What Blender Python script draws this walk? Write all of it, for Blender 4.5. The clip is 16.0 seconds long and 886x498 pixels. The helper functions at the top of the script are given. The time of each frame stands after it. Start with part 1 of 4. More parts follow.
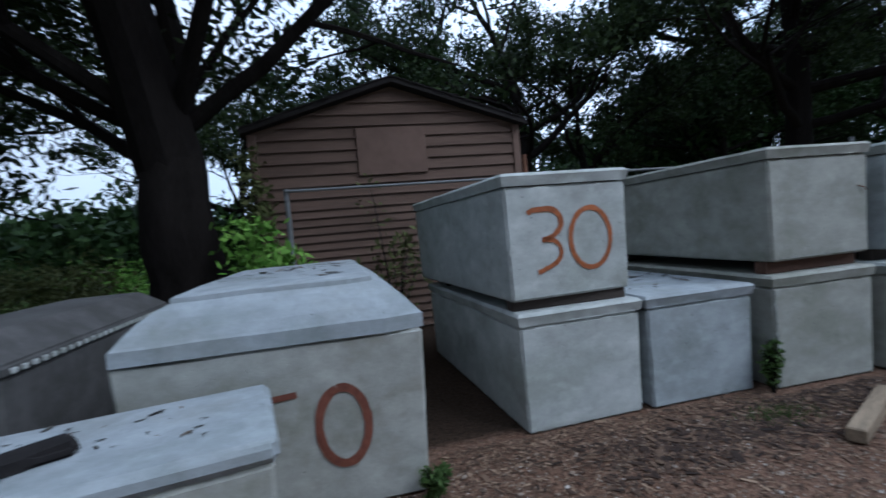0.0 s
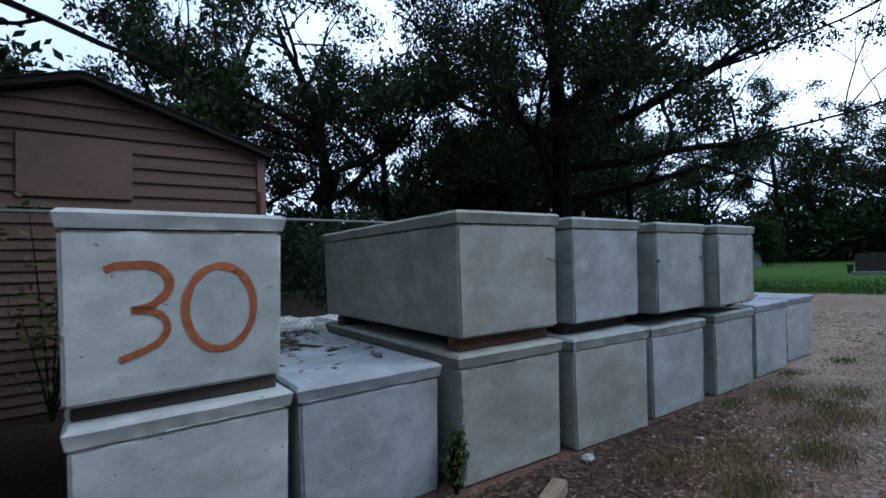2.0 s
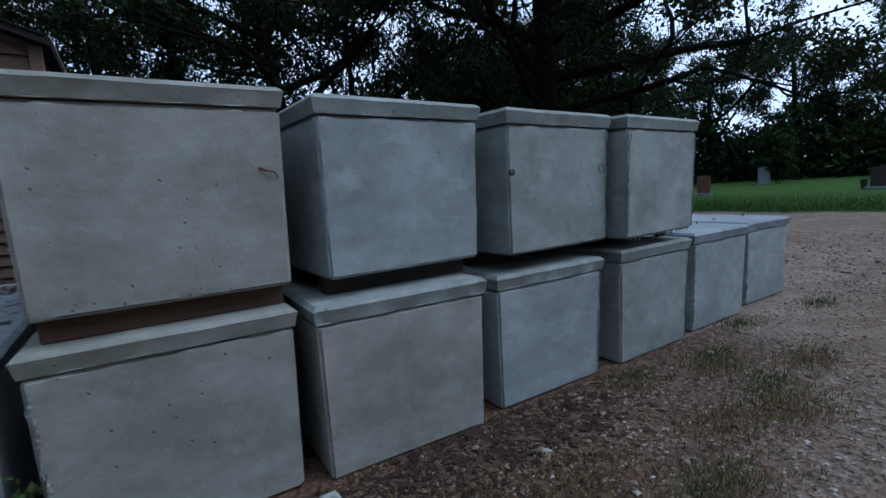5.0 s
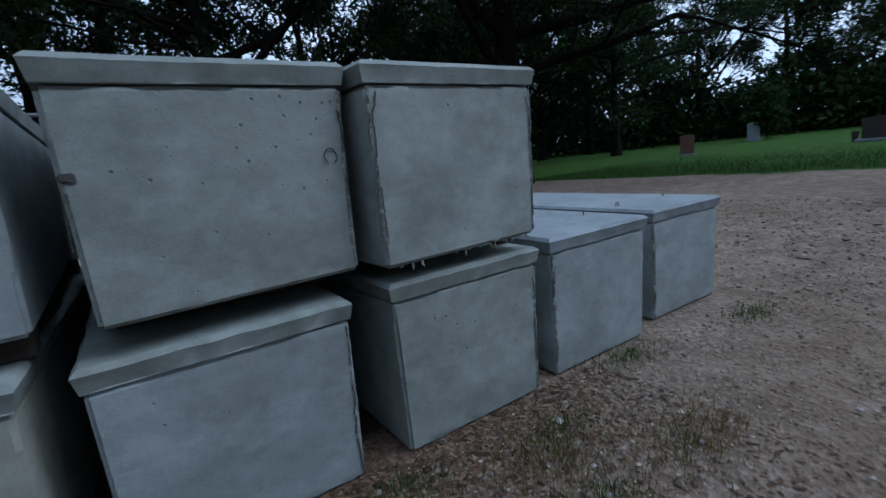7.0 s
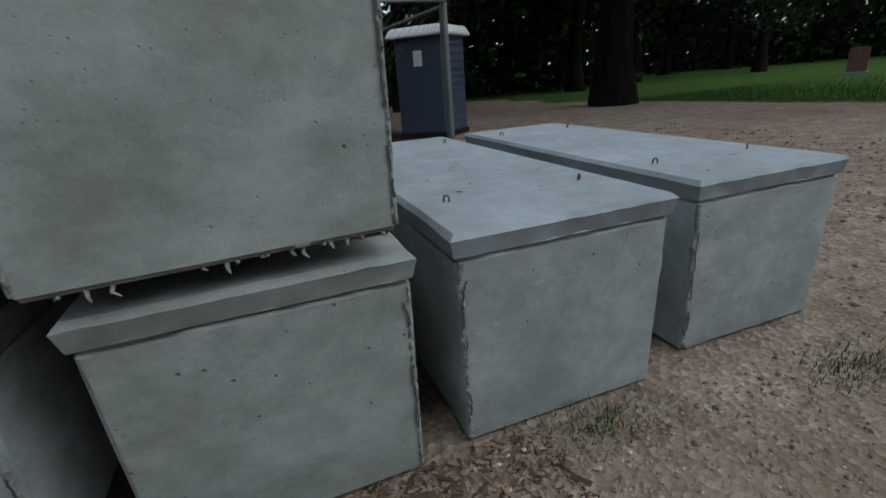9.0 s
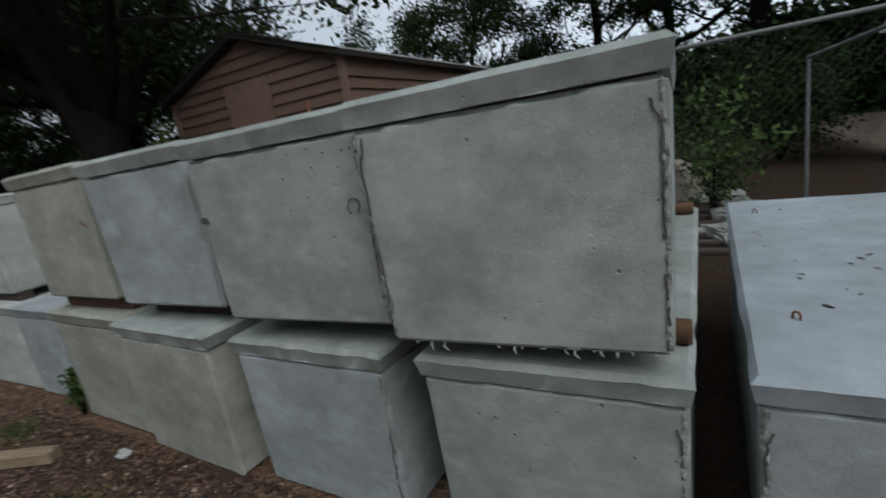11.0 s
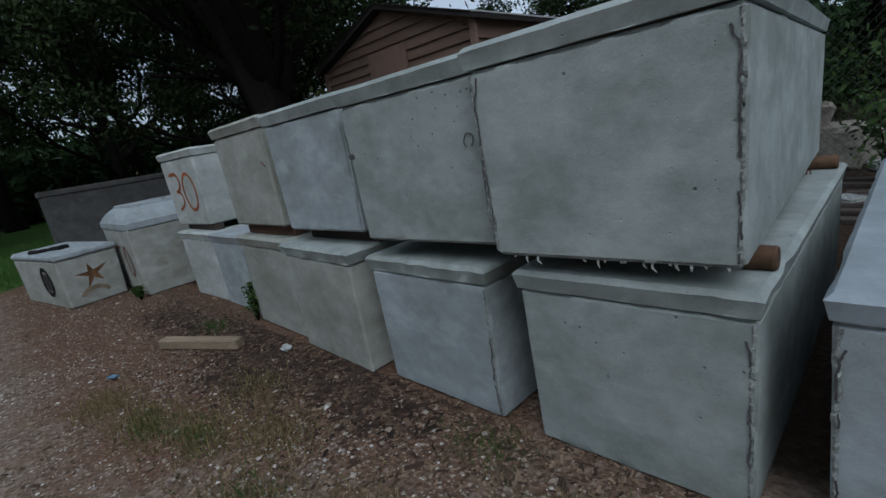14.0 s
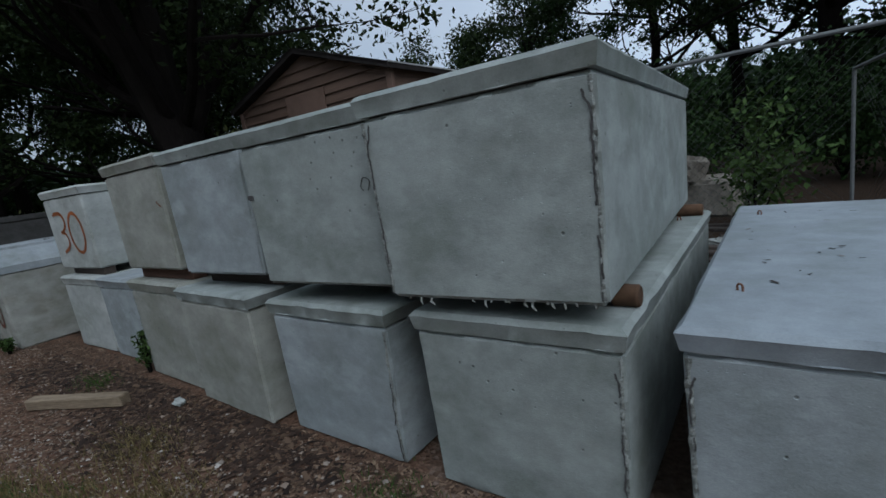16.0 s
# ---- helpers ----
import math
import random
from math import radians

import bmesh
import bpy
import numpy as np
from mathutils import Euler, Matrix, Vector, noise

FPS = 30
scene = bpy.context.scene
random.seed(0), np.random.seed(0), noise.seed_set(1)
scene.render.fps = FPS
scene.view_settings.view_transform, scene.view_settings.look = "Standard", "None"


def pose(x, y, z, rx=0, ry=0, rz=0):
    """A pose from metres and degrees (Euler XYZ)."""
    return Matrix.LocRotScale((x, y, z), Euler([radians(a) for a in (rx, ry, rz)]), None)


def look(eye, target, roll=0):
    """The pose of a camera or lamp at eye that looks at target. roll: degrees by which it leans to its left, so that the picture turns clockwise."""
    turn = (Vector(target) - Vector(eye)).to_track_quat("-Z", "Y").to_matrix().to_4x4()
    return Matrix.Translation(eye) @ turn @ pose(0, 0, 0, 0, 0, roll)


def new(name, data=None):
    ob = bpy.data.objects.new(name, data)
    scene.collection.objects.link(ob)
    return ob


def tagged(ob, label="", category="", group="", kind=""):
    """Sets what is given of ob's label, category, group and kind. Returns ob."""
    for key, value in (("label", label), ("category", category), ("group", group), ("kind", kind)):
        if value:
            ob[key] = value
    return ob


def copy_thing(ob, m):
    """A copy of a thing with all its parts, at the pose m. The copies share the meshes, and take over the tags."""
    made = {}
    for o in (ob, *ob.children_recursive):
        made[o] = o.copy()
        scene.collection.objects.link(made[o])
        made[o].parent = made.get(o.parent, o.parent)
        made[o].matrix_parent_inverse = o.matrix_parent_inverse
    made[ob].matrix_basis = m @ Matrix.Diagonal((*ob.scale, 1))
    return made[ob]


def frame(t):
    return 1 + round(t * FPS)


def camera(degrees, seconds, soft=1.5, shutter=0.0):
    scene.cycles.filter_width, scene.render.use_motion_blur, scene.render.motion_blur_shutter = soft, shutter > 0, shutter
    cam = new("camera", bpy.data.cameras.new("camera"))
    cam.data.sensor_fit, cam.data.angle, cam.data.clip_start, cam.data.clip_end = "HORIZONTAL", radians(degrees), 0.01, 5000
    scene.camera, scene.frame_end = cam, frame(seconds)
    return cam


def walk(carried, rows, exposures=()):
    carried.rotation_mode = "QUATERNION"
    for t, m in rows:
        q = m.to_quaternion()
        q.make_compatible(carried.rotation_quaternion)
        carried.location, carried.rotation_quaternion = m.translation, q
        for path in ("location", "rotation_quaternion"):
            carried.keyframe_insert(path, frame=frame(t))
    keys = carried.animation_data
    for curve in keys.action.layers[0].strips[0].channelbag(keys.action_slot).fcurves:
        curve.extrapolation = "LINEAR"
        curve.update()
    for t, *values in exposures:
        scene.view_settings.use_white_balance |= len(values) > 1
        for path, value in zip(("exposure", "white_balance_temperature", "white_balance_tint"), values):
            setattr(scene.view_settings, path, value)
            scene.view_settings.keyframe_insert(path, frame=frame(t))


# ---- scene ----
cam = camera(87.0, 16.0, soft=1.5, shutter=0.3)
# seconds, place, then pitch (90 is level), lean and heading
PATH = [
    (0, -1.030, -2.510, 1.298, 87.65, 5.16, -13.37),
    (0.5, -0.785, -2.445, 1.232, 87.37, 4.01, -24.87),
    (1, -0.507, -2.425, 1.248, 87.12, 4.52, -28.38),
    (1.5, -0.156, -2.259, 1.217, 87.60, 3.00, -32.41),
    (2, 0.167, -2.184, 1.339, 91.67, 1.82, -35.07),
    (2.5, 0.558, -2.161, 1.324, 93.68, 2.53, -33.73),
    (3, 0.881, -2.044, 1.231, 90.27, 3.71, -29.73),
    (3.5, 1.278, -1.941, 1.276, 86.18, 2.70, -32.63),
    (3.7, 1.458, -1.986, 1.247, 85.30, 4.16, -34.28),
    (5.8, 2.858, -1.746, 1.230, 81.76, 2.07, -32.83),
    (6, 3.118, -1.724, 1.258, 82.18, 2.33, -31.00),
    (6.5, 3.552, -1.758, 1.221, 81.19, 6.71, -37.02),
    (7, 3.945, -1.677, 1.250, 78.89, 5.68, -34.62),
    (7.5, 4.283, -1.492, 1.273, 78.73, 4.22, -27.57),
    (8, 4.558, -1.402, 1.229, 79.87, 4.12, -26.53),
    (8.2, 4.720, -1.383, 1.207, 78.62, 4.14, -25.68),
    (10.3, 5.555, -0.941, 1.282, 61.32, 4.73, 3.24),
    (10.5, 5.541, -1.019, 1.308, 63.90, 4.93, 11.07),
    (11, 5.619, -1.244, 1.461, 76.91, 8.97, 28.11),
    (11.5, 5.757, -1.325, 1.401, 80.69, 10.05, 36.63),
    (12, 5.832, -1.377, 1.368, 77.84, 11.67, 40.80),
    (12.5, 5.836, -1.406, 1.363, 77.47, 11.21, 41.87),
    (13, 5.825, -1.435, 1.349, 77.05, 9.92, 42.70),
    (13.5, 5.852, -1.463, 1.341, 75.88, 9.18, 44.11),
    (14, 5.843, -1.464, 1.346, 75.82, 9.36, 43.78),
    (14.5, 5.846, -1.416, 1.355, 76.94, 9.19, 42.08),
    (15, 5.908, -1.358, 1.365, 78.52, 10.11, 38.30),
    (15.5, 5.904, -1.363, 1.362, 79.19, 10.11, 37.00),
    (16, 5.953, -1.407, 1.334, 79.62, 7.86, 34.88),
]
walk(cam, [(r[0], pose(*r[1:])) for r in PATH], exposures=[(0.0, 0.02, 5230, 7), (1.0, -0.08, 5180, 7), (2.0, -0.15, 5150, 7), (3.0, -0.28, 5120, 7), (6.0, -0.55, 5050, 6), (7.0, -0.58, 5050, 4), (8.2, -0.52, 5650, 2), (10.5, -0.28, 6300, 5), (12.5, -0.36, 6200, 5), (13.5, -0.42, 5650, 4), (16.0, -0.54, 5650, 4)])

# ---- sky and sun: a bright overcast afternoon ----
world = bpy.data.worlds.new("overcast_sky")
scene.world = world
world.use_nodes = True
wn, wl = world.node_tree.nodes, world.node_tree.links
wn.clear()
w_out = wn.new("ShaderNodeOutputWorld")
w_bg = wn.new("ShaderNodeBackground")
w_sky = wn.new("ShaderNodeTexSky")
w_sky.sky_type = "NISHITA"
w_sky.sun_disc = False
w_sky.sun_elevation = radians(46)
w_sky.sun_rotation = radians(131)
w_mix = wn.new("ShaderNodeMixRGB")
w_mix.inputs[0].default_value = 0.86
w_tc = wn.new("ShaderNodeTexCoord")
w_noise = wn.new("ShaderNodeTexNoise")
w_noise.inputs["Scale"].default_value = 2.2
w_noise.inputs["Detail"].default_value = 6
w_ramp = wn.new("ShaderNodeValToRGB")
w_ramp.color_ramp.elements[0].position = 0.35
w_ramp.color_ramp.elements[0].color = (0.80, 0.85, 0.92, 1)
w_ramp.color_ramp.elements[1].position = 0.62
w_ramp.color_ramp.elements[1].color = (0.97, 0.98, 1.0, 1)
w_gain = wn.new("ShaderNodeMixRGB")
w_gain.blend_type = "MULTIPLY"
w_gain.inputs[0].default_value = 1.0
w_gain.inputs[2].default_value = (10.5, 10.7, 11.3, 1)
w_bg.inputs["Strength"].default_value = 0.118
# the thin cloud glows more on the sun's side of the sky
w_dot = wn.new("ShaderNodeVectorMath")
w_dot.operation = "DOT_PRODUCT"
w_dot.inputs[1].default_value = (0.75, -0.05, 0.50)
w_glow = wn.new("ShaderNodeMapRange")
w_glow.inputs["From Min"].default_value, w_glow.inputs["From Max"].default_value = -0.7, 0.9
w_glow.inputs["To Min"].default_value, w_glow.inputs["To Max"].default_value = 0.45, 1.6
w_lit = wn.new("ShaderNodeVectorMath")
w_lit.operation = "SCALE"
wl.new(w_tc.outputs["Generated"], w_dot.inputs[0])
wl.new(w_dot.outputs["Value"], w_glow.inputs["Value"])
wl.new(w_gain.outputs[0], w_lit.inputs[0])
wl.new(w_glow.outputs[0], w_lit.inputs["Scale"])
wl.new(w_tc.outputs["Generated"], w_noise.inputs["Vector"])
wl.new(w_noise.outputs["Fac"], w_ramp.inputs[0])
wl.new(w_ramp.outputs[0], w_gain.inputs[1])
wl.new(w_sky.outputs[0], w_mix.inputs[1])
wl.new(w_lit.outputs[0], w_mix.inputs[2])
wl.new(w_mix.outputs[0], w_bg.inputs["Color"])
wl.new(w_bg.outputs[0], w_out.inputs[0])
sun_data = bpy.data.lights.new("sun", "SUN")
sun_data.energy, sun_data.angle, sun_data.color = 1.5, radians(38), (1.0, 0.96, 0.9)
sun = new("sun", sun_data)
SUN_WAY = Vector((0.52, -0.46, 0.72))
sun.matrix_world = look(SUN_WAY * 30, (0, 0, 0))

# ---- materials ----
def node_material(name):
    m = bpy.data.materials.new(name)
    m.use_nodes = True
    n, l = m.node_tree.nodes, m.node_tree.links
    return m, n, l, n["Principled BSDF"]


def spread(n, l, scale=1.0):
    """Object coordinates, shifted for each object."""
    tc, oi = n.new("ShaderNodeTexCoord"), n.new("ShaderNodeObjectInfo")
    mul, add = n.new("ShaderNodeVectorMath"), n.new("ShaderNodeVectorMath")
    mul.operation, add.operation = "SCALE", "ADD"
    mul.inputs[0].default_value = (17, 9, 23)
    l.new(oi.outputs["Random"], mul.inputs["Scale"])
    l.new(tc.outputs["Object"], add.inputs[0])
    l.new(mul.outputs[0], add.inputs[1])
    mp = n.new("ShaderNodeMapping")
    mp.inputs["Scale"].default_value = (scale, scale, scale) if not isinstance(scale, tuple) else scale
    l.new(add.outputs[0], mp.inputs[0])
    return mp.outputs[0]


def noise_tex(n, l, vec, scale, detail=4.0, rough=0.55):
    t = n.new("ShaderNodeTexNoise")
    t.inputs["Scale"].default_value, t.inputs["Detail"].default_value, t.inputs["Roughness"].default_value = scale, detail, rough
    l.new(vec, t.inputs["Vector"])
    return t.outputs["Fac"]


def ramp(n, l, fac, stops):
    r = n.new("ShaderNodeValToRGB")
    e = r.color_ramp.elements
    while len(e) < len(stops):
        e.new(0.5)
    for k, (pos, col) in enumerate(stops):
        e[k].position = pos
        e[k].color = (*col, 1) if len(col) == 3 else col
    l.new(fac, r.inputs[0])
    return r.outputs[0]


def blend(n, l, fac, a, b, mode="MIX"):
    x = n.new("ShaderNodeMixRGB")
    x.blend_type = mode
    for sock, v in zip(x.inputs, (fac, a, b)):
        if isinstance(v, bpy.types.NodeSocket):
            l.new(v, sock)
        elif isinstance(v, tuple):
            sock.default_value = (*v, 1)
        else:
            sock.default_value = v
    return x.outputs[0]


def bump(n, l, height, strength, distance, p, other=None):
    b = n.new("ShaderNodeBump")
    b.inputs["Strength"].default_value, b.inputs["Distance"].default_value = strength, distance
    l.new(height, b.inputs["Height"])
    if other:
        l.new(other, b.inputs["Normal"])
    l.new(b.outputs[0], p.inputs["Normal"])
    return b.outputs[0]


def concrete(name, base, dark, stain=(0.17, 0.17, 0.14), stain_amount=0.22, rough=0.85, pits=True):
    m, n, l, p = node_material(name)
    v = spread(n, l)
    big = noise_tex(n, l, spread(n, l, (1.0, 1.0, 1.5)), 2.5, 7, 0.68)
    mid = noise_tex(n, l, v, 11, 5, 0.65)
    fine = noise_tex(n, l, v, 150, 3, 0.6)
    c = ramp(n, l, big, [(0.38, (dark[0] * 0.9, dark[1] * 0.92, dark[2] * 0.84)), (0.50, tuple((a + b) / 2 for a, b in zip(base, dark))), (0.57, base), (0.66, tuple(min(1, x * 1.22) for x in base))])
    c = blend(n, l, 0.32, c, ramp(n, l, mid, [(0.32, tuple(x * 0.66 for x in base)), (0.68, tuple(min(1, x * 1.2) for x in base))]))
    c = blend(n, l, 0.2, c, ramp(n, l, fine, [(0.3, tuple(x * 0.6 for x in base)), (0.7, tuple(min(1, x * 1.15) for x in base))]))
    streak = noise_tex(n, l, spread(n, l, (1.2, 1.2, 1.9)), 2.6, 6, 0.62)
    sm = ramp(n, l, streak, [(0.5, (0, 0, 0)), (0.68, (stain_amount,) * 3)])
    c = blend(n, l, sm, c, stain)
    h = fine
    if pits:
        vo = n.new("ShaderNodeTexVoronoi")
        vo.inputs["Scale"].default_value = 17
        l.new(v, vo.inputs["Vector"])
        gate = ramp(n, l, vo.outputs["Color"], [(0.68, (0, 0, 0)), (0.72, (1, 1, 1))])
        pit = ramp(n, l, vo.outputs["Distance"], [(0.06, (1, 1, 1)), (0.12, (0, 0, 0))])
        hole = blend(n, l, 1.0, gate, pit, "MULTIPLY")
        c = blend(n, l, blend(n, l, 1.0, hole, (0.6, 0.6, 0.6), "MULTIPLY"), c, (0.07, 0.07, 0.065))
        vf = n.new("ShaderNodeTexVoronoi")
        vf.inputs["Scale"].default_value = 46
        l.new(v, vf.inputs["Vector"])
        gate = ramp(n, l, vf.outputs["Color"], [(0.70, (0, 0, 0)), (0.74, (1, 1, 1))])
        speck = blend(n, l, 1.0, gate, ramp(n, l, vf.outputs["Distance"], [(0.05, (1, 1, 1)), (0.13, (0, 0, 0))]), "MULTIPLY")
        c = blend(n, l, blend(n, l, 1.0, speck, (0.6, 0.6, 0.6), "MULTIPLY"), c, (0.09, 0.09, 0.085))
        hole = blend(n, l, 1.0, hole, speck, "LIGHTEN")
        bloom = ramp(n, l, noise_tex(n, l, spread(n, l, (0.8, 0.8, 1.5)), 4.2, 5, 0.6), [(0.55, (0, 0, 0)), (0.68, (0.4, 0.4, 0.4))])
        c = blend(n, l, bloom, c, tuple(min(1, x * 1.3) for x in base))
        b1 = n.new("ShaderNodeBump")
        b1.invert = True
        b1.inputs["Strength"].default_value, b1.inputs["Distance"].default_value = 0.6, 0.006
        l.new(hole, b1.inputs["Height"])
        bump(n, l, blend(n, l, 0.25, mid, fine), 0.3, 0.012, p, b1.outputs[0])
    else:
        bump(n, l, blend(n, l, 0.3, mid, fine), 0.4, 0.01, p)
    l.new(c, p.inputs["Base Color"])
    p.inputs["Roughness"].default_value = rough
    p.inputs["Specular IOR Level"].default_value = 0.3
    return m


def plain(name, base, rough=0.7, metal=0.0, vary=0.35, scale=20.0, bumpy=0.2, stretch=1.0, gloss=0.3):
    m, n, l, p = node_material(name)
    sc = stretch if isinstance(stretch, tuple) else (1, 1, 1)
    v = spread(n, l, sc)
    a = noise_tex(n, l, v, scale, 5, 0.6)
    b = noise_tex(n, l, v, scale * 0.13, 3, 0.5)
    c = ramp(n, l, a, [(0.25, tuple(x * (1 - vary) for x in base)), (0.75, tuple(min(1, x * (1 + vary)) for x in base))])
    c = blend(n, l, 0.4, c, ramp(n, l, b, [(0.3, tuple(x * (1 - vary * 1.3) for x in base)), (0.7, tuple(min(1, x * (1 + vary)) for x in base))]))
    l.new(c, p.inputs["Base Color"])
    p.inputs["Roughness"].default_value, p.inputs["Metallic"].default_value = rough, metal
    p.inputs["Specular IOR Level"].default_value = gloss
    if bumpy:
        bump(n, l, a, bumpy, 0.01, p)
    return m


def leaf_material(name, a, b):
    m, n, l, p = node_material(name)
    g = n.new("ShaderNodeNewGeometry")
    c = ramp(n, l, g.outputs["Random Per Island"], [(0.0, a), (1.0, b)])
    l.new(c, p.inputs["Base Color"])
    p.inputs["Roughness"].default_value = 0.55
    p.inputs["Specular IOR Level"].default_value = 0.05
    tr = n.new("ShaderNodeBsdfTranslucent")
    l.new(c, tr.inputs["Color"])
    mx = n.new("ShaderNodeMixShader")
    mx.inputs[0].default_value = 0.12
    l.new(p.outputs[0], mx.inputs[1])
    l.new(tr.outputs[0], mx.inputs[2])
    l.new(mx.outputs[0], n["Material Output"].inputs["Surface"])
    return m


def island_material(name, stops, rough=0.9):
    m, n, l, p = node_material(name)
    g = n.new("ShaderNodeNewGeometry")
    l.new(ramp(n, l, g.outputs["Random Per Island"], stops), p.inputs["Base Color"])
    p.inputs["Roughness"].default_value = rough
    p.inputs["Specular IOR Level"].default_value = 0.2
    return m


CONC_BLUE = concrete("concrete_bluish", (0.33, 0.358, 0.365), (0.20, 0.221, 0.227))
CONC_GREY = concrete("concrete_grey", (0.315, 0.34, 0.325), (0.175, 0.195, 0.185))
CONC_WARM = concrete("concrete_warm", (0.325, 0.325, 0.29), (0.19, 0.195, 0.165))
CONC_PALE = concrete("concrete_pale", (0.42, 0.435, 0.415), (0.28, 0.295, 0.28), stain_amount=0.3)
CONC_LID = concrete("concrete_smooth_lid", (0.29, 0.32, 0.345), (0.22, 0.245, 0.27), stain_amount=0.1, pits=False)
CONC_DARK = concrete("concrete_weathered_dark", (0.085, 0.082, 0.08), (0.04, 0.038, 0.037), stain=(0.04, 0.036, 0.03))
MORTAR = plain("crumbled_mortar", (0.23, 0.24, 0.225), 0.95, vary=0.7, scale=60, bumpy=0.9)
CONC_SOFT = concrete("concrete_chalky", (0.31, 0.335, 0.35), (0.20, 0.22, 0.235), stain_amount=0.3)
CONC_CREAM = concrete("concrete_stained_off_white", (0.33, 0.33, 0.30), (0.20, 0.20, 0.175), stain=(0.16, 0.14, 0.10), stain_amount=0.4)
PAINT_RUST = plain("rust_red_spray_paint", (0.30, 0.095, 0.033), 0.6, vary=0.5, scale=30)
PAINT_DARK = plain("dark_spray_paint", (0.018, 0.016, 0.016), 0.8, gloss=0.1)
PAINT_BROWN = plain("rusty_brown_spray_paint", (0.15, 0.075, 0.035), 0.8, vary=0.9, scale=11)
TIMBER = plain("orange_brown_timber", (0.095, 0.05, 0.034), 0.85, scale=12, stretch=(1, 6, 6))
TIMBER_PALE = plain("pale_sawn_timber", (0.23, 0.175, 0.118), 0.85, vary=0.55, scale=14, stretch=(1, 8, 8))
TIMBER_OLD = plain("old_dark_timber", (0.055, 0.043, 0.036), 0.9, scale=12, stretch=(1, 7, 7))
BOARD = plain("brown_painted_clapboard", (0.118, 0.077, 0.058), 0.75, vary=0.28, scale=9, stretch=(0.4, 1, 6), bumpy=0.3, gloss=0.12)
PLY = plain("brown_painted_sheet", (0.15, 0.098, 0.076), 0.75, vary=0.25, scale=5, gloss=0.12)
ROOF = plain("dark_asphalt_shingle", (0.03, 0.026, 0.025), 0.9, scale=40, gloss=0.05)
ROOF_TRIM = plain("grey_drip_edge", (0.35, 0.35, 0.34), 0.5)
BARK = plain("dark_bark", (0.012, 0.010, 0.009), 0.95, vary=0.5, scale=14, stretch=(3, 3, 0.6), bumpy=0.9, gloss=0.03)
LEAF_DARK = leaf_material("oak_leaf", (0.009, 0.015, 0.006), (0.034, 0.05, 0.017))
LEAF_MID = leaf_material("wood_leaf", (0.010, 0.020, 0.007), (0.034, 0.060, 0.019))
LEAF_FRESH = leaf_material("fresh_green_leaf", (0.08, 0.18, 0.025), (0.18, 0.31, 0.06))
LEAF_OLIVE = leaf_material("olive_leaf", (0.06, 0.07, 0.025), (0.12, 0.13, 0.05))
LEAF_SHRUB = leaf_material("shrub_leaf", (0.028, 0.052, 0.014), (0.075, 0.115, 0.036))
GRASS = leaf_material("grass_blade", (0.025, 0.065, 0.012), (0.07, 0.12, 0.03))
WIRE = plain("dull_wire", (0.07, 0.07, 0.068), 0.7, 0.3, vary=0.2, scale=30)
STEEL = plain("galvanised_steel", (0.15, 0.155, 0.155), 0.65, 0.3, vary=0.2, scale=30)
RUST = plain("rusty_steel", (0.16, 0.075, 0.045), 0.8, 0.2, vary=0.4, scale=30)
GRANITE_RED = plain("red_brown_granite", (0.20, 0.10, 0.085), 0.45, vary=0.3, scale=80, bumpy=0)
GRANITE_DARK = plain("dark_granite", (0.07, 0.05, 0.055), 0.35, vary=0.3, scale=80, bumpy=0)
GRANITE_GREY = plain("grey_granite", (0.3, 0.33, 0.38), 0.6, vary=0.3, scale=80, bumpy=0)

# ---- helpers for meshes ----
def mesh_of(name, bm, material, smooth=False):
    me = bpy.data.meshes.new(name)
    bm.normal_update()
    bm.to_mesh(me)
    bm.free()
    me.materials.append(material)
    if smooth:
        me.polygons.foreach_set("use_smooth", [True] * len(me.polygons))
        me.set_sharp_from_angle(angle=radians(26))
    return me


def part(name, bm, material, parent=None, label="", smooth=False, at=None):
    """Links a bmesh as one mesh object under a thing or a part."""
    ob = new(name, mesh_of(name, bm, material, smooth) if isinstance(bm, bmesh.types.BMesh) else bm)
    if parent is not None:
        ob.parent = parent
    if at is not None:
        ob.matrix_local = at
    if label:
        tagged(ob, label)
    return ob


def thing(name, m, label, category, group="", kind=""):
    ob = new(name)
    ob.empty_display_size = 0.1
    ob.matrix_world = m
    return tagged(ob, label, category, group, kind)


def box(bm, x0, x1, y0, y1, z0, z1, bevel=0.0, m=None):
    r = bmesh.ops.create_cube(bm, size=1.0, matrix=Matrix.Translation(((x0 + x1) / 2, (y0 + y1) / 2, (z0 + z1) / 2)) @ Matrix.Diagonal((x1 - x0, y1 - y0, z1 - z0, 1)))
    vs = r["verts"]
    if bevel:
        es = list({e for v in vs for e in v.link_edges})
        vs = list({v for f in bmesh.ops.bevel(bm, geom=es, offset=bevel, segments=2, affect="EDGES", profile=0.5)["faces"] for v in f.verts} | {v for v in vs if v.is_valid})
    if m is not None:
        bmesh.ops.transform(bm, matrix=m, verts=vs)
    return vs


def boxed(*a, **k):
    bm = bmesh.new()
    box(bm, *a, **k)
    return bm


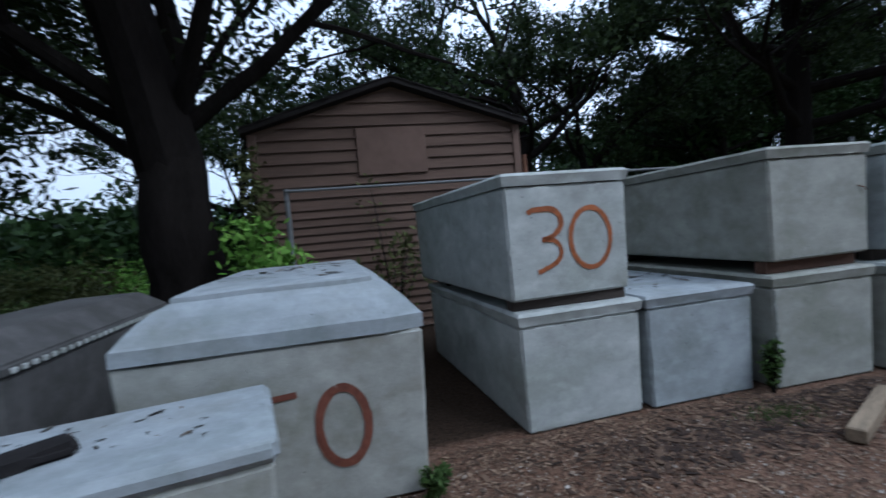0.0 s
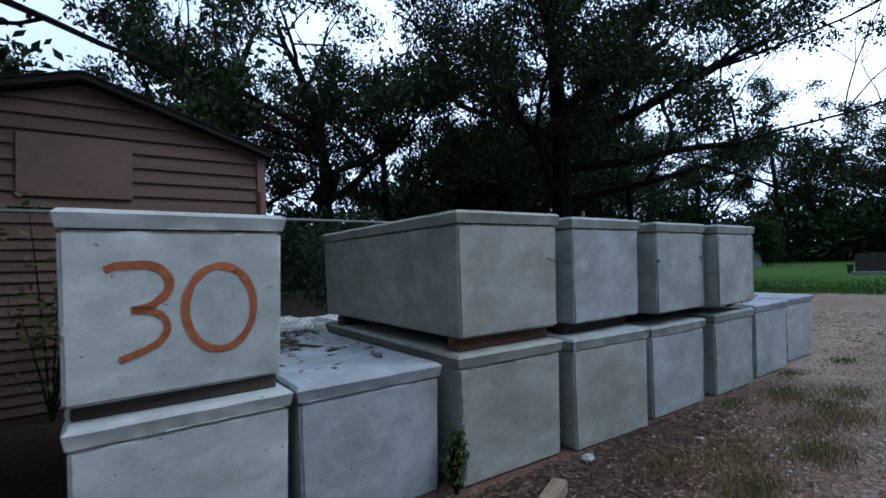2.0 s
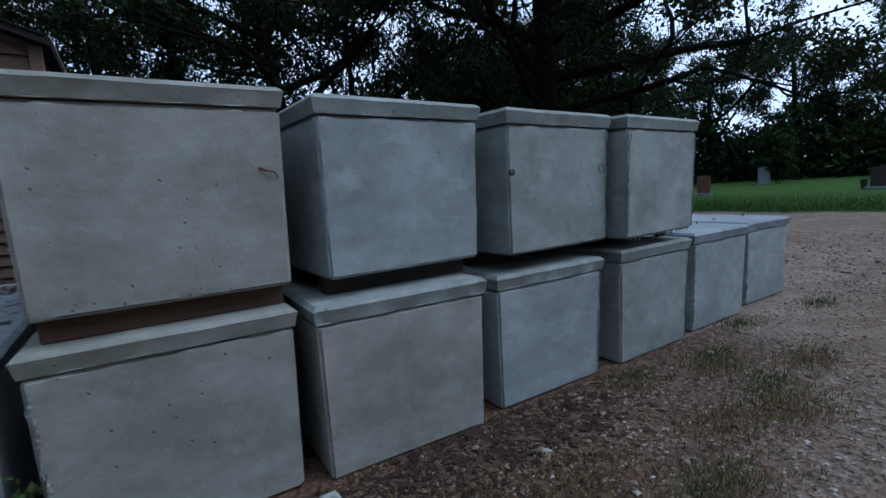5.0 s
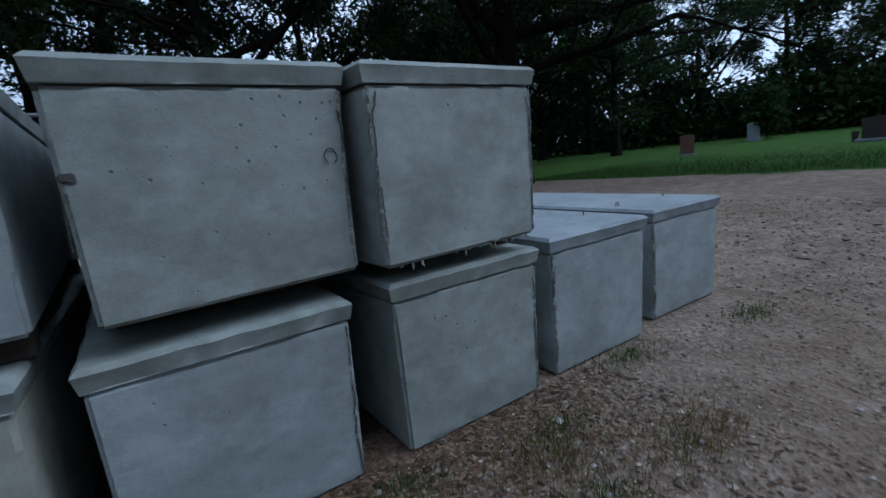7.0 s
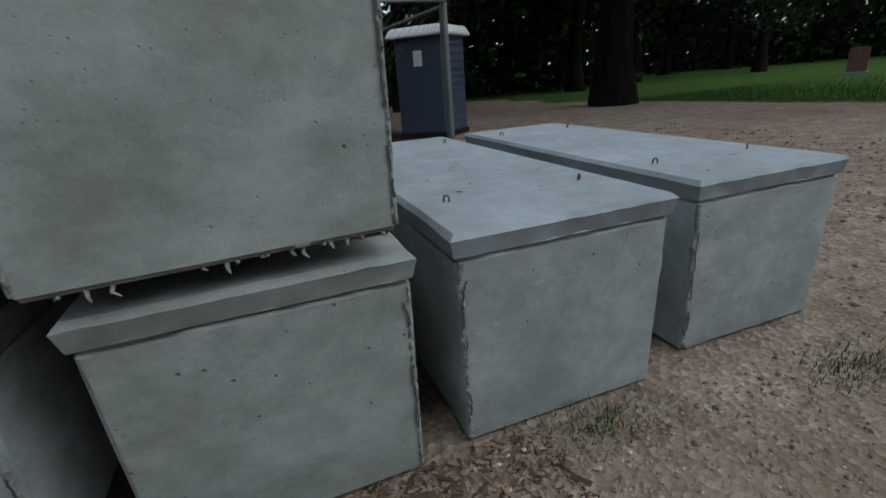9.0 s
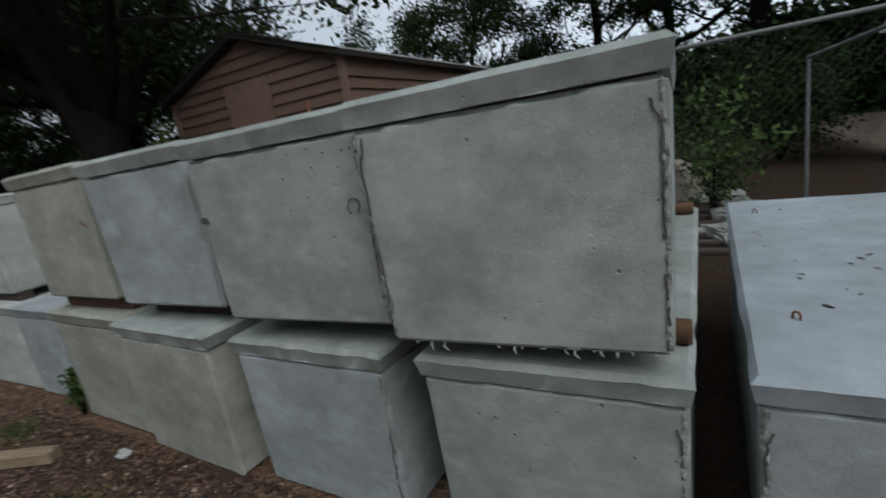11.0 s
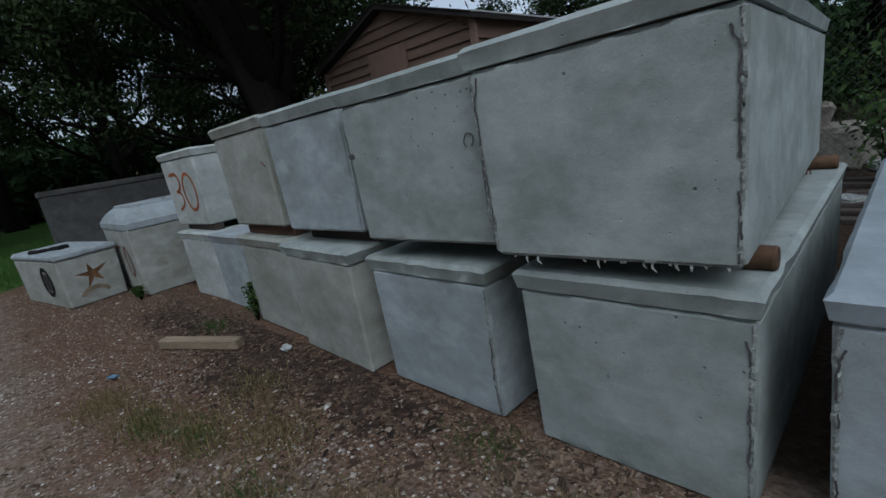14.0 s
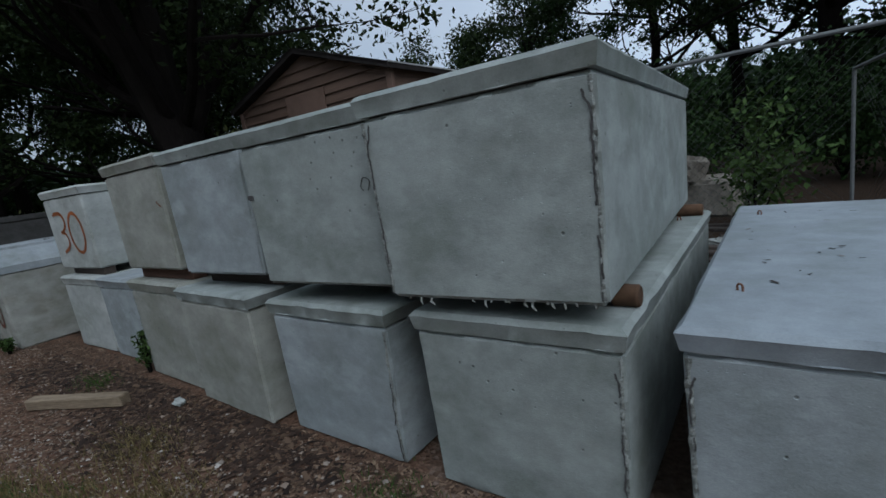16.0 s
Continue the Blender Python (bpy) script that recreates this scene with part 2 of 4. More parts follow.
def tube(bm, pts, radii, sides=7, cap=True):
    rings, up = [], Vector((0, 0, 1))
    for k, p in enumerate(pts):
        a = pts[min(k + 1, len(pts) - 1)] - pts[max(k - 1, 0)]
        a = a.normalized() if a.length > 1e-6 else up
        side = a.cross(Vector((0.31, 0.95, 0.05)))
        side = side.normalized() if side.length > 1e-3 else a.cross(Vector((1, 0, 0))).normalized()
        other = a.cross(side)
        r = radii[k] if isinstance(radii, (list, tuple)) else radii
        rings.append([bm.verts.new(p + r * (math.cos(t) * side + math.sin(t) * other)) for t in (2 * math.pi * i / sides for i in range(sides))])
    for a, b in zip(rings, rings[1:]):
        for i in range(sides):
            bm.faces.new((a[i], a[(i + 1) % sides], b[(i + 1) % sides], b[i]))
    if cap:
        bm.faces.new(rings[0][::-1])
        bm.faces.new(rings[-1])


def warp_axis(u, half, r, cuts):
    """Even steps, but the outermost one lies r from the edge."""
    k = round((u + 0.5) * (cuts + 1))
    if k == 0 or k == cuts + 1:
        return math.copysign(half, u)
    return -half + r + (k - 1) / (cuts - 1) * 2 * (half - r)


def rough_block(w, d, h, taper=0.0, r=0.012, cuts=13, chip=0.008, wob=0.0016, seed=0):
    """A cast block from z 0 to h, its front at y 0: rounded, chipped edges, a slightly wavy skin and sides that draw in to the foot."""
    bm = bmesh.new()
    bmesh.ops.create_cube(bm, size=1.0)
    bmesh.ops.subdivide_edges(bm, edges=bm.edges[:], cuts=cuts, use_grid_fill=True)
    off = Vector((seed * 7.3, seed * 3.1, seed * 1.7))
    hx, hy, hz = w / 2, d / 2, h / 2
    for v in bm.verts:
        p = Vector((warp_axis(v.co.x, hx, r, cuts), warp_axis(v.co.y, hy, r, cuts), warp_axis(v.co.z, hz, r, cuts)))
        q = Vector((max(-hx + r, min(hx - r, p.x)), max(-hy + r, min(hy - r, p.y)), max(-hz + r, min(hz - r, p.z))))
        dlt = p - q
        edges = sum(abs(c) > 1e-5 for c in dlt)
        if edges >= 2:
            n1 = noise.noise(p * 9 + off)
            n2 = noise.noise(p * 31 + off)
            bite = max(0.0, n1 + 0.25) * chip * 1.6 + max(0.0, n2) * chip
            p = q + dlt.normalized() * max(0.001, r - bite)
        else:
            p += dlt.normalized() * noise.noise(p * 4 + off) * wob if dlt.length else Vector()
        s = 1 - taper * (hz - p.z) / h / hx
        v.co = Vector((p.x * s, p.y * (1 - taper * (hz - p.z) / h / hy) + hy, p.z + hz))
    return bm


def ribbon(bm, pts, width, m):
    """A flat brush stroke along points in the plane x, z."""
    left, right = [], []
    for k, (x, z) in enumerate(pts):
        a, b = pts[max(k - 1, 0)], pts[min(k + 1, len(pts) - 1)]
        dx, dz = b[0] - a[0], b[1] - a[1]
        ln = math.hypot(dx, dz) or 1
        wd = width * (0.5 + 0.12 * noise.noise(Vector((x * 23, 3.3, z * 23))))
        nx, nz = -dz / ln * wd, dx / ln * wd
        left.append(bm.verts.new(m @ Vector((x + nx, 0, z + nz))))
        right.append(bm.verts.new(m @ Vector((x - nx, 0, z - nz))))
    for k in range(len(pts) - 1):
        bm.faces.new((left[k], left[k + 1], right[k + 1], right[k]))


def arc(cx, cz, rx, rz, a0, a1, n=20):
    return [(cx + rx * math.cos(radians(a0 + (a1 - a0) * k / n)), cz + rz * math.sin(radians(a0 + (a1 - a0) * k / n))) for k in range(n + 1)]


# ---- ground ----
def ground_material():
    m, n, l, p = node_material("gravel_and_lawn")
    tc = n.new("ShaderNodeTexCoord")
    v = tc.outputs["Object"]
    big = noise_tex(n, l, v, 0.45, 5, 0.6)
    mid = noise_tex(n, l, v, 3.0, 6, 0.65)
    fine = noise_tex(n, l, v, 38, 4, 0.7)
    vo = n.new("ShaderNodeTexVoronoi")
    vo.inputs["Scale"].default_value = 34
    l.new(v, vo.inputs["Vector"])
    sand = ramp(n, l, mid, [(0.32, (0.10, 0.070, 0.050)), (0.5, (0.20, 0.148, 0.110)), (0.68, (0.34, 0.265, 0.205))])
    sand = blend(n, l, 0.45, sand, ramp(n, l, vo.outputs["Color"], [(0.2, (0.055, 0.04, 0.03)), (0.55, (0.17, 0.13, 0.10)), (0.8, (0.40, 0.34, 0.295))]))
    sand = blend(n, l, ramp(n, l, big, [(0.50, (0, 0, 0)), (0.64, (0.6, 0.6, 0.6))]), sand, ramp(n, l, fine, [(0.3, (0.07, 0.045, 0.03)), (0.7, (0.20, 0.13, 0.085))]))
    # brown chips and leaf litter close to the row of vaults and to its left
    sep = n.new("ShaderNodeSeparateXYZ")
    l.new(v, sep.inputs[0])
    def linear(sock, a, b):
        r = n.new("ShaderNodeMapRange")
        r.inputs["From Min"].default_value, r.inputs["From Max"].default_value = a, b
        l.new(sock, r.inputs["Value"])
        return r.outputs[0]
    def add(a, b, op="ADD"):
        x = n.new("ShaderNodeMath")
        x.operation = op
        for s, val in zip(x.inputs, (a, b)):
            if isinstance(val, bpy.types.NodeSocket):
                l.new(val, s)
            else:
                s.default_value = val
        return x.outputs[0]
    open_side = linear(add(sep.outputs["X"], add(mid, 3.0, "MULTIPLY")), 5.0, 8.0)
    sand = blend(n, l, add(open_side, 0.28, "MULTIPLY"), sand, ramp(n, l, mid, [(0.3, (0.22, 0.17, 0.13)), (0.7, (0.40, 0.33, 0.265))]))
    near_row = add(linear(sep.outputs["Y"], -2.1, -0.3), linear(sep.outputs["X"], 6.5, 2.0), "MULTIPLY")
    near_row = add(near_row, add(linear(sep.outputs["Y"], 2.0, 2.8), linear(sep.outputs["X"], 9.0, 7.0), "MULTIPLY"), "MAXIMUM")
    litter = ramp(n, l, add(near_row, mid), [(0.62, (0, 0, 0)), (0.95, (0.85, 0.85, 0.85))])
    chips = ramp(n, l, fine, [(0.3, (0.04, 0.022, 0.015)), (0.55, (0.125, 0.07, 0.046)), (0.75, (0.24, 0.15, 0.10))])
    c = blend(n, l, litter, sand, chips)
    # shade between and behind the vaults, painted near-black; dark litter beyond the fence
    shade_litter = add(add(linear(sep.outputs["Y"], 0.05, 0.4), linear(sep.outputs["X"], 8.3, 7.6), "MULTIPLY"), linear(sep.outputs["X"], -4.4, -3.6), "MULTIPLY")
    shade_litter = add(shade_litter, add(add(linear(sep.outputs["Y"], 2.2, 3.2), linear(sep.outputs["X"], 9.5, 8.0), "MULTIPLY"), 0.85, "MULTIPLY"), "MAXIMUM")
    c = blend(n, l, ramp(n, l, add(shade_litter, add(mid, 0.5, "MULTIPLY")), [(0.6, (0, 0, 0)), (0.9, (0.9, 0.9, 0.9))]), c, ramp(n, l, fine, [(0.3, (0.012, 0.009, 0.007)), (0.7, (0.045, 0.032, 0.022))]))
    # lawn: beyond the drive, and behind the yard on the other side
    wobble = add(add(big, -0.5), 5.0, "MULTIPLY")
    wob2 = add(add(mid, -0.5), 1.6, "MULTIPLY")
    edge = add(add(add(sep.outputs["X"], add(sep.outputs["Y"], 0.15, "MULTIPLY")), wobble), wob2)
    right_lawn = ramp(n, l, linear(edge, 18.2, 19.2), [(0.35, (0, 0, 0)), (0.65, (1, 1, 1))])
    edge2 = add(add(add(sep.outputs["X"], -1.0, "MULTIPLY"), add(wobble, 0.5, "MULTIPLY")), wob2)
    left_lawn = ramp(n, l, linear(edge2, 4.2, 5.4), [(0.35, (0, 0, 0)), (0.65, (1, 1, 1))])
    back = ramp(n, l, linear(add(sep.outputs["Y"], wob2), 21.0, 23.0), [(0.35, (0, 0, 0)), (0.65, (1, 1, 1))])
    lawn_mask = blend(n, l, 1.0, blend(n, l, 1.0, right_lawn, left_lawn, "LIGHTEN"), back, "LIGHTEN")
    lawn = ramp(n, l, blend(n, l, 0.5, mid, fine), [(0.3, (0.026, 0.058, 0.012)), (0.7, (0.064, 0.118, 0.026))])
    c = blend(n, l, lawn_mask, c, lawn)
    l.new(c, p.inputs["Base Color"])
    p.inputs["Roughness"].default_value = 0.95
    p.inputs["Specular IOR Level"].default_value = 0.05
    b1 = n.new("ShaderNodeBump")
    b1.inputs["Strength"].default_value, b1.inputs["Distance"].default_value = 0.7, 0.02
    l.new(vo.outputs["Distance"], b1.inputs["Height"])
    bump(n, l, blend(n, l, 0.5, fine, mid), 0.6, 0.04, p, b1.outputs[0])
    return m


def rise(x):
    """The lawn climbs gently away from the drive."""
    return 0.010 * max(0.0, min(x, 75.0) - 18.0)


def ground_height(x, y):
    h = 0.035 * noise.noise(Vector((x * 0.5, y * 0.5, 0.3))) + 0.012 * noise.noise(Vector((x * 2.1, y * 2.1, 4.3)))
    flat = min(1.0, max(0.0, (-y - 0.15) / 0.9)) if -4.5 < x < 8.5 and y < 0 else (0.0 if -6.5 < x < 9 and -0.1 < y < 9.5 else 1.0)
    return h * flat - 0.004 + rise(x)


def build_ground():
    def steps(a, b, fine_a, fine_b, fs):
        out, x = [], fine_a
        while x < fine_b:
            out.append(x)
            x += fs
        s = fs
        x = fine_b
        while x < b:
            out.append(x)
            s *= 1.45
            x += s
        out.append(b)
        s, x = fs, fine_a
        while x > a:
            s *= 1.45
            x -= s
            out.append(max(x, a))
        return sorted(set(out))
    xs, ys = steps(-900, 900, -6, 20, 0.13), steps(-900, 900, -6, 4, 0.13)
    bm = bmesh.new()
    g = [[bm.verts.new((x, y, ground_height(x, y) if abs(x) < 40 and abs(y) < 40 else rise(x) - 0.02)) for y in ys] for x in xs]
    for i in range(len(xs) - 1):
        for j in range(len(ys) - 1):
            bm.faces.new((g[i][j], g[i + 1][j], g[i + 1][j + 1], g[i][j + 1]))
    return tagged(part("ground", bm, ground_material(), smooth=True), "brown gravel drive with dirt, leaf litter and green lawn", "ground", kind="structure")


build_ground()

# ---- concrete vaults ----
LENGTH = 2.3


def slab_lid(w, d, h, seed):
    """A slab with an upright lower band, a wide bevel above it and small chips along its edges."""
    bm, rings, per = bmesh.new(), [], 26
    for inset, z in ((0.014, 0.0), (0.012, 0.004), (0.002, h * 0.70), (0.0, h * 0.76), (0.010, h - 0.008), (0.020, h)):
        x, y0, y1 = w / 2 - inset, inset, d - inset
        c = [Vector((-x, y0, z)), Vector((x, y0, z)), Vector((x, y1, z)), Vector((-x, y1, z))]
        ring = []
        for k in range(4):
            out = (Vector((0, -1, 0)), Vector((1, 0, 0)), Vector((0, 1, 0)), Vector((-1, 0, 0)))[k]
            for j in range(per):
                p = c[k].lerp(c[(k + 1) % 4], j / per)
                q = p * 7 + Vector((seed * 3.3, seed, 0))
                bite = max(0.0, noise.noise(q * 2.3) - 0.05) * 0.018 if 0 < z < h and j else 0.0
                ring.append(bm.verts.new(p - out * (bite + 0.0015 * noise.noise(q * 4)) + Vector((0, 0, 0.0018 * noise.noise(q * 1.3)))))
        rings.append(ring)
    n = per * 4
    for a, b in zip(rings, rings[1:]):
        for k in range(n):
            bm.faces.new((a[k], a[(k + 1) % n], b[(k + 1) % n], b[k]))
    bm.faces.new(rings[-1])
    bm.faces.new(rings[0][::-1])
    return bm


def lifting_loop(bm, x, y, z, turn):
    pts = [Vector((x, y, z)) + Matrix.Rotation(turn, 3, "Z") @ Vector(q) for q in ((-0.010, 0, -0.01), (-0.010, 0, 0.016), (-0.005, 0, 0.024), (0.005, 0, 0.024), (0.010, 0, 0.016), (0.010, 0, -0.01))]
    tube(bm, pts, 0.004, 5)


def seam_strip(bm, side, half, draw, h, h0, h1, seed, width=0.015):
    """A ragged, crumbling joint that runs up a face."""
    n = 70
    left, right = [], []
    for k in range(n + 1):
        z = h0 + (h1 - h0) * k / n
        y = draw * (h - z) / h
        cx = side * (half - y - 0.010 - 0.012 * abs(noise.noise(Vector((seed, z * 5, 0)))))
        wd = width * (0.35 + 0.8 * abs(noise.noise(Vector((seed + 9, z * 11, 2)))))
        yy = y - 0.004 - 0.013 * noise.noise(Vector((seed, z * 45, 6)))
        left.append(bm.verts.new((cx - wd, y - 0.001, z)))
        right.append(bm.verts.new((cx + wd, y - 0.001, z)))
        if k:
            mid_a, mid_b = last, bm.verts.new((cx, yy, z))
            bm.faces.new((left[k - 1], left[k], mid_b, mid_a))
            bm.faces.new((mid_a, mid_b, right[k], right[k - 1]))
            last = mid_b
        else:
            last = bm.verts.new((cx, yy, z))


def vault(x0, x1, y, z0, z1, body_mat, lid_mat, label, seed, lid_h=0.078, yaw=0.0, loops=0, seams=(), name="concrete_vault", group="row of concrete vaults"):
    w = x1 - x0
    t = thing(name, pose((x0 + x1) / 2, y, z0, 0, 0, yaw), label, "burial vault", group)
    h = z1 - z0 - lid_h
    bw = w - 0.036
    body = part("body", rough_block(bw, LENGTH - 0.036, h - 0.006, taper=0.013, seed=seed, r=0.014, chip=0.018, cuts=23), body_mat, t, smooth=True, at=pose(0, 0.018, 0))
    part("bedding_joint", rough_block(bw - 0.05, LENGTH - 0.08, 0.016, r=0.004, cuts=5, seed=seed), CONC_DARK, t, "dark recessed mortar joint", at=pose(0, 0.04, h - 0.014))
    lid = part("lid", slab_lid(w, LENGTH, lid_h, seed + 50), lid_mat, t, smooth=True, at=pose(0, 0, h))
    if loops:
        for sx in (-1, 1):
            for yy in (0.38, LENGTH - 0.4):
                bm = bmesh.new()
                lifting_loop(bm, sx * (w / 2 - 0.14), yy, lid_h, 0.6 * sx)
                part("lifting_loop", bm, RUST, lid, "rusty steel lifting loop")
    for k, sx in enumerate(seams):
        bm = bmesh.new()
        seam_strip(bm, sx, bw / 2, 0.013, h, 0.02, h - 0.02, seed * 3.7 + k)
        seam = part("mortar_seam", bm, MORTAR, body, "crumbling mortar seam")
        zs = [0.02 + (h - 0.05) * j / 110 for j in range(111)]
        pts = []
        for z in zs:
            dr = 0.013 * (h - z) / h
            q = Vector((seed * 3.7 + k, z * 5, 0))
            pts.append((sx * (bw / 2 - dr - 0.017 - 0.010 * noise.noise(q) - 0.006 * noise.noise(q * 3.1) - 0.003 * noise.noise(q * 13.0) - 0.035 * max(0.0, z / h - 0.84) / 0.16), z))
        run = []
        for q in pts + [None]:
            if q and noise.noise(Vector((seed * 5.1 + k, q[1] * 9, 7))) > -0.12:
                run.append(q)
            else:
                if len(run) > 3:
                    bm = bmesh.new()
                    ribbon(bm, run, 0.0065 if len(run) > 14 else 0.004, Matrix())
                    for v in bm.verts:
                        v.co.x += 0.003 * noise.noise(v.co * 60)
                        v.co.y = 0.013 * (h - v.co.z) / h - 0.0055
                    part("crack", bm, CONC_DARK, body, "thin dark wandering crack")
                run = []
    return t


TXT = "{} concrete burial vault with slab lid, {}"
vault(-0.007, 0.873, 0.104, 0.000, 0.747, CONC_PALE, CONC_PALE, TXT.format("Off-white", "below another"), 1, yaw=2.0)
vault(0.881, 1.746, 0.105, 0.000, 0.748, CONC_BLUE, CONC_SOFT, TXT.format("Bluish", "littered with dead leaves"), 2, yaw=0.1)
vault(1.805, 2.694, 0.013, 0.000, 0.785, CONC_WARM, CONC_WARM, TXT.format("Warm grey", "lower layer"), 3, seams=(-1,), yaw=-1.7)
vault(2.737, 3.616, -0.069, 0.000, 0.779, CONC_WARM, CONC_GREY, TXT.format("Warm grey", "lower layer"), 4, yaw=-2.3)
vault(3.721, 4.588, -0.041, 0.000, 0.756, CONC_BLUE, CONC_GREY, TXT.format("Bluish", "lower layer"), 5, seams=(1,), yaw=-0.8)
vault(4.741, 5.588, -0.056, 0.000, 0.774, CONC_GREY, CONC_GREY, TXT.format("Grey", "lower layer"), 6, seams=(1,), loops=1, yaw=0.1)
vault(5.705, 6.567, -0.020, 0.000, 0.783, CONC_BLUE, CONC_LID, TXT.format("Bluish", "with lifting loops"), 7, loops=1, seams=(-1,), yaw=-0.7)
vault(6.769, 7.625, 0.057, 0.000, 0.773, CONC_BLUE, CONC_LID, TXT.format("Bluish", "end of row"), 8, loops=1, seams=(-1,), yaw=-1.1)
v30 = vault(-0.035, 0.868, 0.136, 0.816, 1.599, CONC_PALE, CONC_PALE, TXT.format("Pale", "painted orange number 30"), 9, yaw=3.4)
warm_vault = vault(1.826, 2.726, 0.023, 0.874, 1.656, CONC_WARM, CONC_WARM, TXT.format("Warm grey", "stacked on timbers"), 10, yaw=-0.8)
vault(2.820, 3.696, -0.003, 0.867, 1.638, CONC_BLUE, CONC_GREY, TXT.format("Bluish", "stacked on timbers"), 11, yaw=1.3)
hook_vault = vault(3.788, 4.685, -0.057, 0.855, 1.620, CONC_GREY, CONC_GREY, TXT.format("Grey", "stacked on timbers"), 12, seams=(1,), yaw=2.5)
end_vault = vault(4.694, 5.580, -0.120, 0.851, 1.612, CONC_GREY, CONC_GREY, TXT.format("Grey", "stacked on timbers"), 13, seams=(-1, 1), yaw=2.4)

# wire hooks left in the casting, and a broken-out notch
bm = bmesh.new()
tube(bm, [Vector((0.358 + 0.024 * math.cos(a), 0.017 + 0.004 * math.sin(3 * a), 0.44 + 0.028 * math.sin(a))) for a in (radians(25 * k - 60) for k in range(13))], 0.0022, 5)
part("wire_hook", bm, WIRE, hook_vault, "thin grey wire loop")
part("notch", rough_block(0.045, 0.02, 0.03, r=0.008, cuts=5, chip=0.02, wob=0.008, seed=301), CONC_DARK, hook_vault, "dark broken-out notch", at=pose(-0.405, 0.012, 0.425))
bm = bmesh.new()
tube(bm, [Vector((0.335, 0.022, 0.475)), Vector((0.36, 0.010, 0.462)), Vector((0.385, 0.006, 0.458)), Vector((0.40, 0.012, 0.435))], 0.004, 5)
part("wire_hook", bm, RUST, warm_vault, "bent end of rusty wire")

# the number 30, brushed on the front of the stacked end vault
bm = bmesh.new()
pm = Matrix.Translation((0, 0.0085, 0))
three = [(-0.285, 0.535), (-0.25, 0.552)] + arc(-0.155, 0.470, 0.10, 0.085, 100, -55, 12) + [(-0.115, 0.385), (-0.15, 0.37), (-0.195, 0.365)]
ribbon(bm, three, 0.034, pm)
ribbon(bm, [(-0.195, 0.368), (-0.14, 0.362)] + arc(-0.15, 0.285, 0.085, 0.077, 70, -30, 8) + [(-0.10, 0.22), (-0.15, 0.195), (-0.235, 0.165)], 0.03, pm)
ribbon(bm, arc(0.150, 0.352, 0.145, 0.19, 60, 425, 36), 0.033, pm)
for v in bm.verts:
    v.co.y = 0.018 + 0.013 * (0.705 - v.co.z) / 0.705 - 0.004
part("painted_number", bm, PAINT_RUST, v30, "orange-red brushed number 30")

# timbers between the layers
LOG = plain("cut_log", (0.10, 0.056, 0.032), 0.85, vary=0.5, scale=22)


def timber(x0, x1, y0, y1, z0, z1, mat, label, seed):
    t = thing("timber_block", pose((x0 + x1) / 2, y0, z0), label, "timber", "timbers between the vaults")
    part("beam", rough_block(x1 - x0, y1 - y0, z1 - z0, r=0.006, cuts=5, chip=0.004, seed=seed), mat, t)


for k, (a, b, zt, zb, ya) in enumerate([(0.015, 0.818, 0.747, 0.816, 0.22), (1.876, 2.676, 0.785, 0.874, 0.13), (2.870, 3.646, 0.779, 0.867, 0.15), (3.838, 4.635, 0.756, 0.855, 0.34)]):
    mat = TIMBER_OLD if k in (0, 2) else TIMBER
    timber(a, b, ya, ya + 0.1, zt, zb, mat, "Weathered brown timber between two stacked vaults", 70 + k)
    timber(a, b, 1.9, 2.0, zt, zb, TIMBER_OLD, "Weathered brown timber between two stacked vaults", 80 + k)
for a, b, y in ((4.80, 5.06, 0.25), (5.49, 5.58, 0.12), (4.80, 5.06, 1.9), (5.40, 5.56, 1.96)):
    log = thing("timber_log", pose((a + b) / 2, y + 0.05, 0.774), "Short round brown log wedged under a stacked vault", "timber", "timbers between the vaults")
    bm = bmesh.new()
    half, r = (b - a) / 2, 0.0385
    tube(bm, [Vector((-half, 0, r)), Vector((-half + 0.006, 0, r)), Vector((0, 0.003, r)), Vector((half - 0.006, 0, r)), Vector((half, 0, r))], [r * 0.9, r, r, r, r * 0.9], 16)
    part("log", bm, LOG, log, smooth=True)

# the large domed vault
def domed_lid(w, d, seed):
    """Rim, sloping sides and a flat raised top."""
    bm = bmesh.new()
    prof = [(0.0, 0.0), (0.0, 0.072), (0.012, 0.082), (0.05, 0.128), (0.10, 0.175), (0.16, 0.213), (0.215, 0.238), (0.218, 0.262), (0.235, 0.270)]
    rings = []
    for inset, z in prof:
        iy = inset * 0.8
        c = [(-w / 2 + inset, iy), (w / 2 - inset, iy), (w / 2 - inset, d - iy), (-w / 2 + inset, d - iy)]
        ring = []
        for k in range(4):
            a, b = Vector((*c[k], z)), Vector((*c[(k + 1) % 4], z))
            for j in range(8):
                p = a.lerp(b, (j + 0.12) / 8.24 + 0.0)
                ring.append(bm.verts.new(p + Vector((0, 0, 0.006 * noise.noise(p * 5 + Vector((seed, 0, 0)))))))
        rings.append(ring)
    for a, b in zip(rings, rings[1:]):
        for k in range(len(a)):
            bm.faces.new((a[k], a[(k + 1) % len(a)], b[(k + 1) % len(a)], b[k]))
    bm.faces.new(rings[-1])
    bm.faces.new(rings[0][::-1])
    return bm


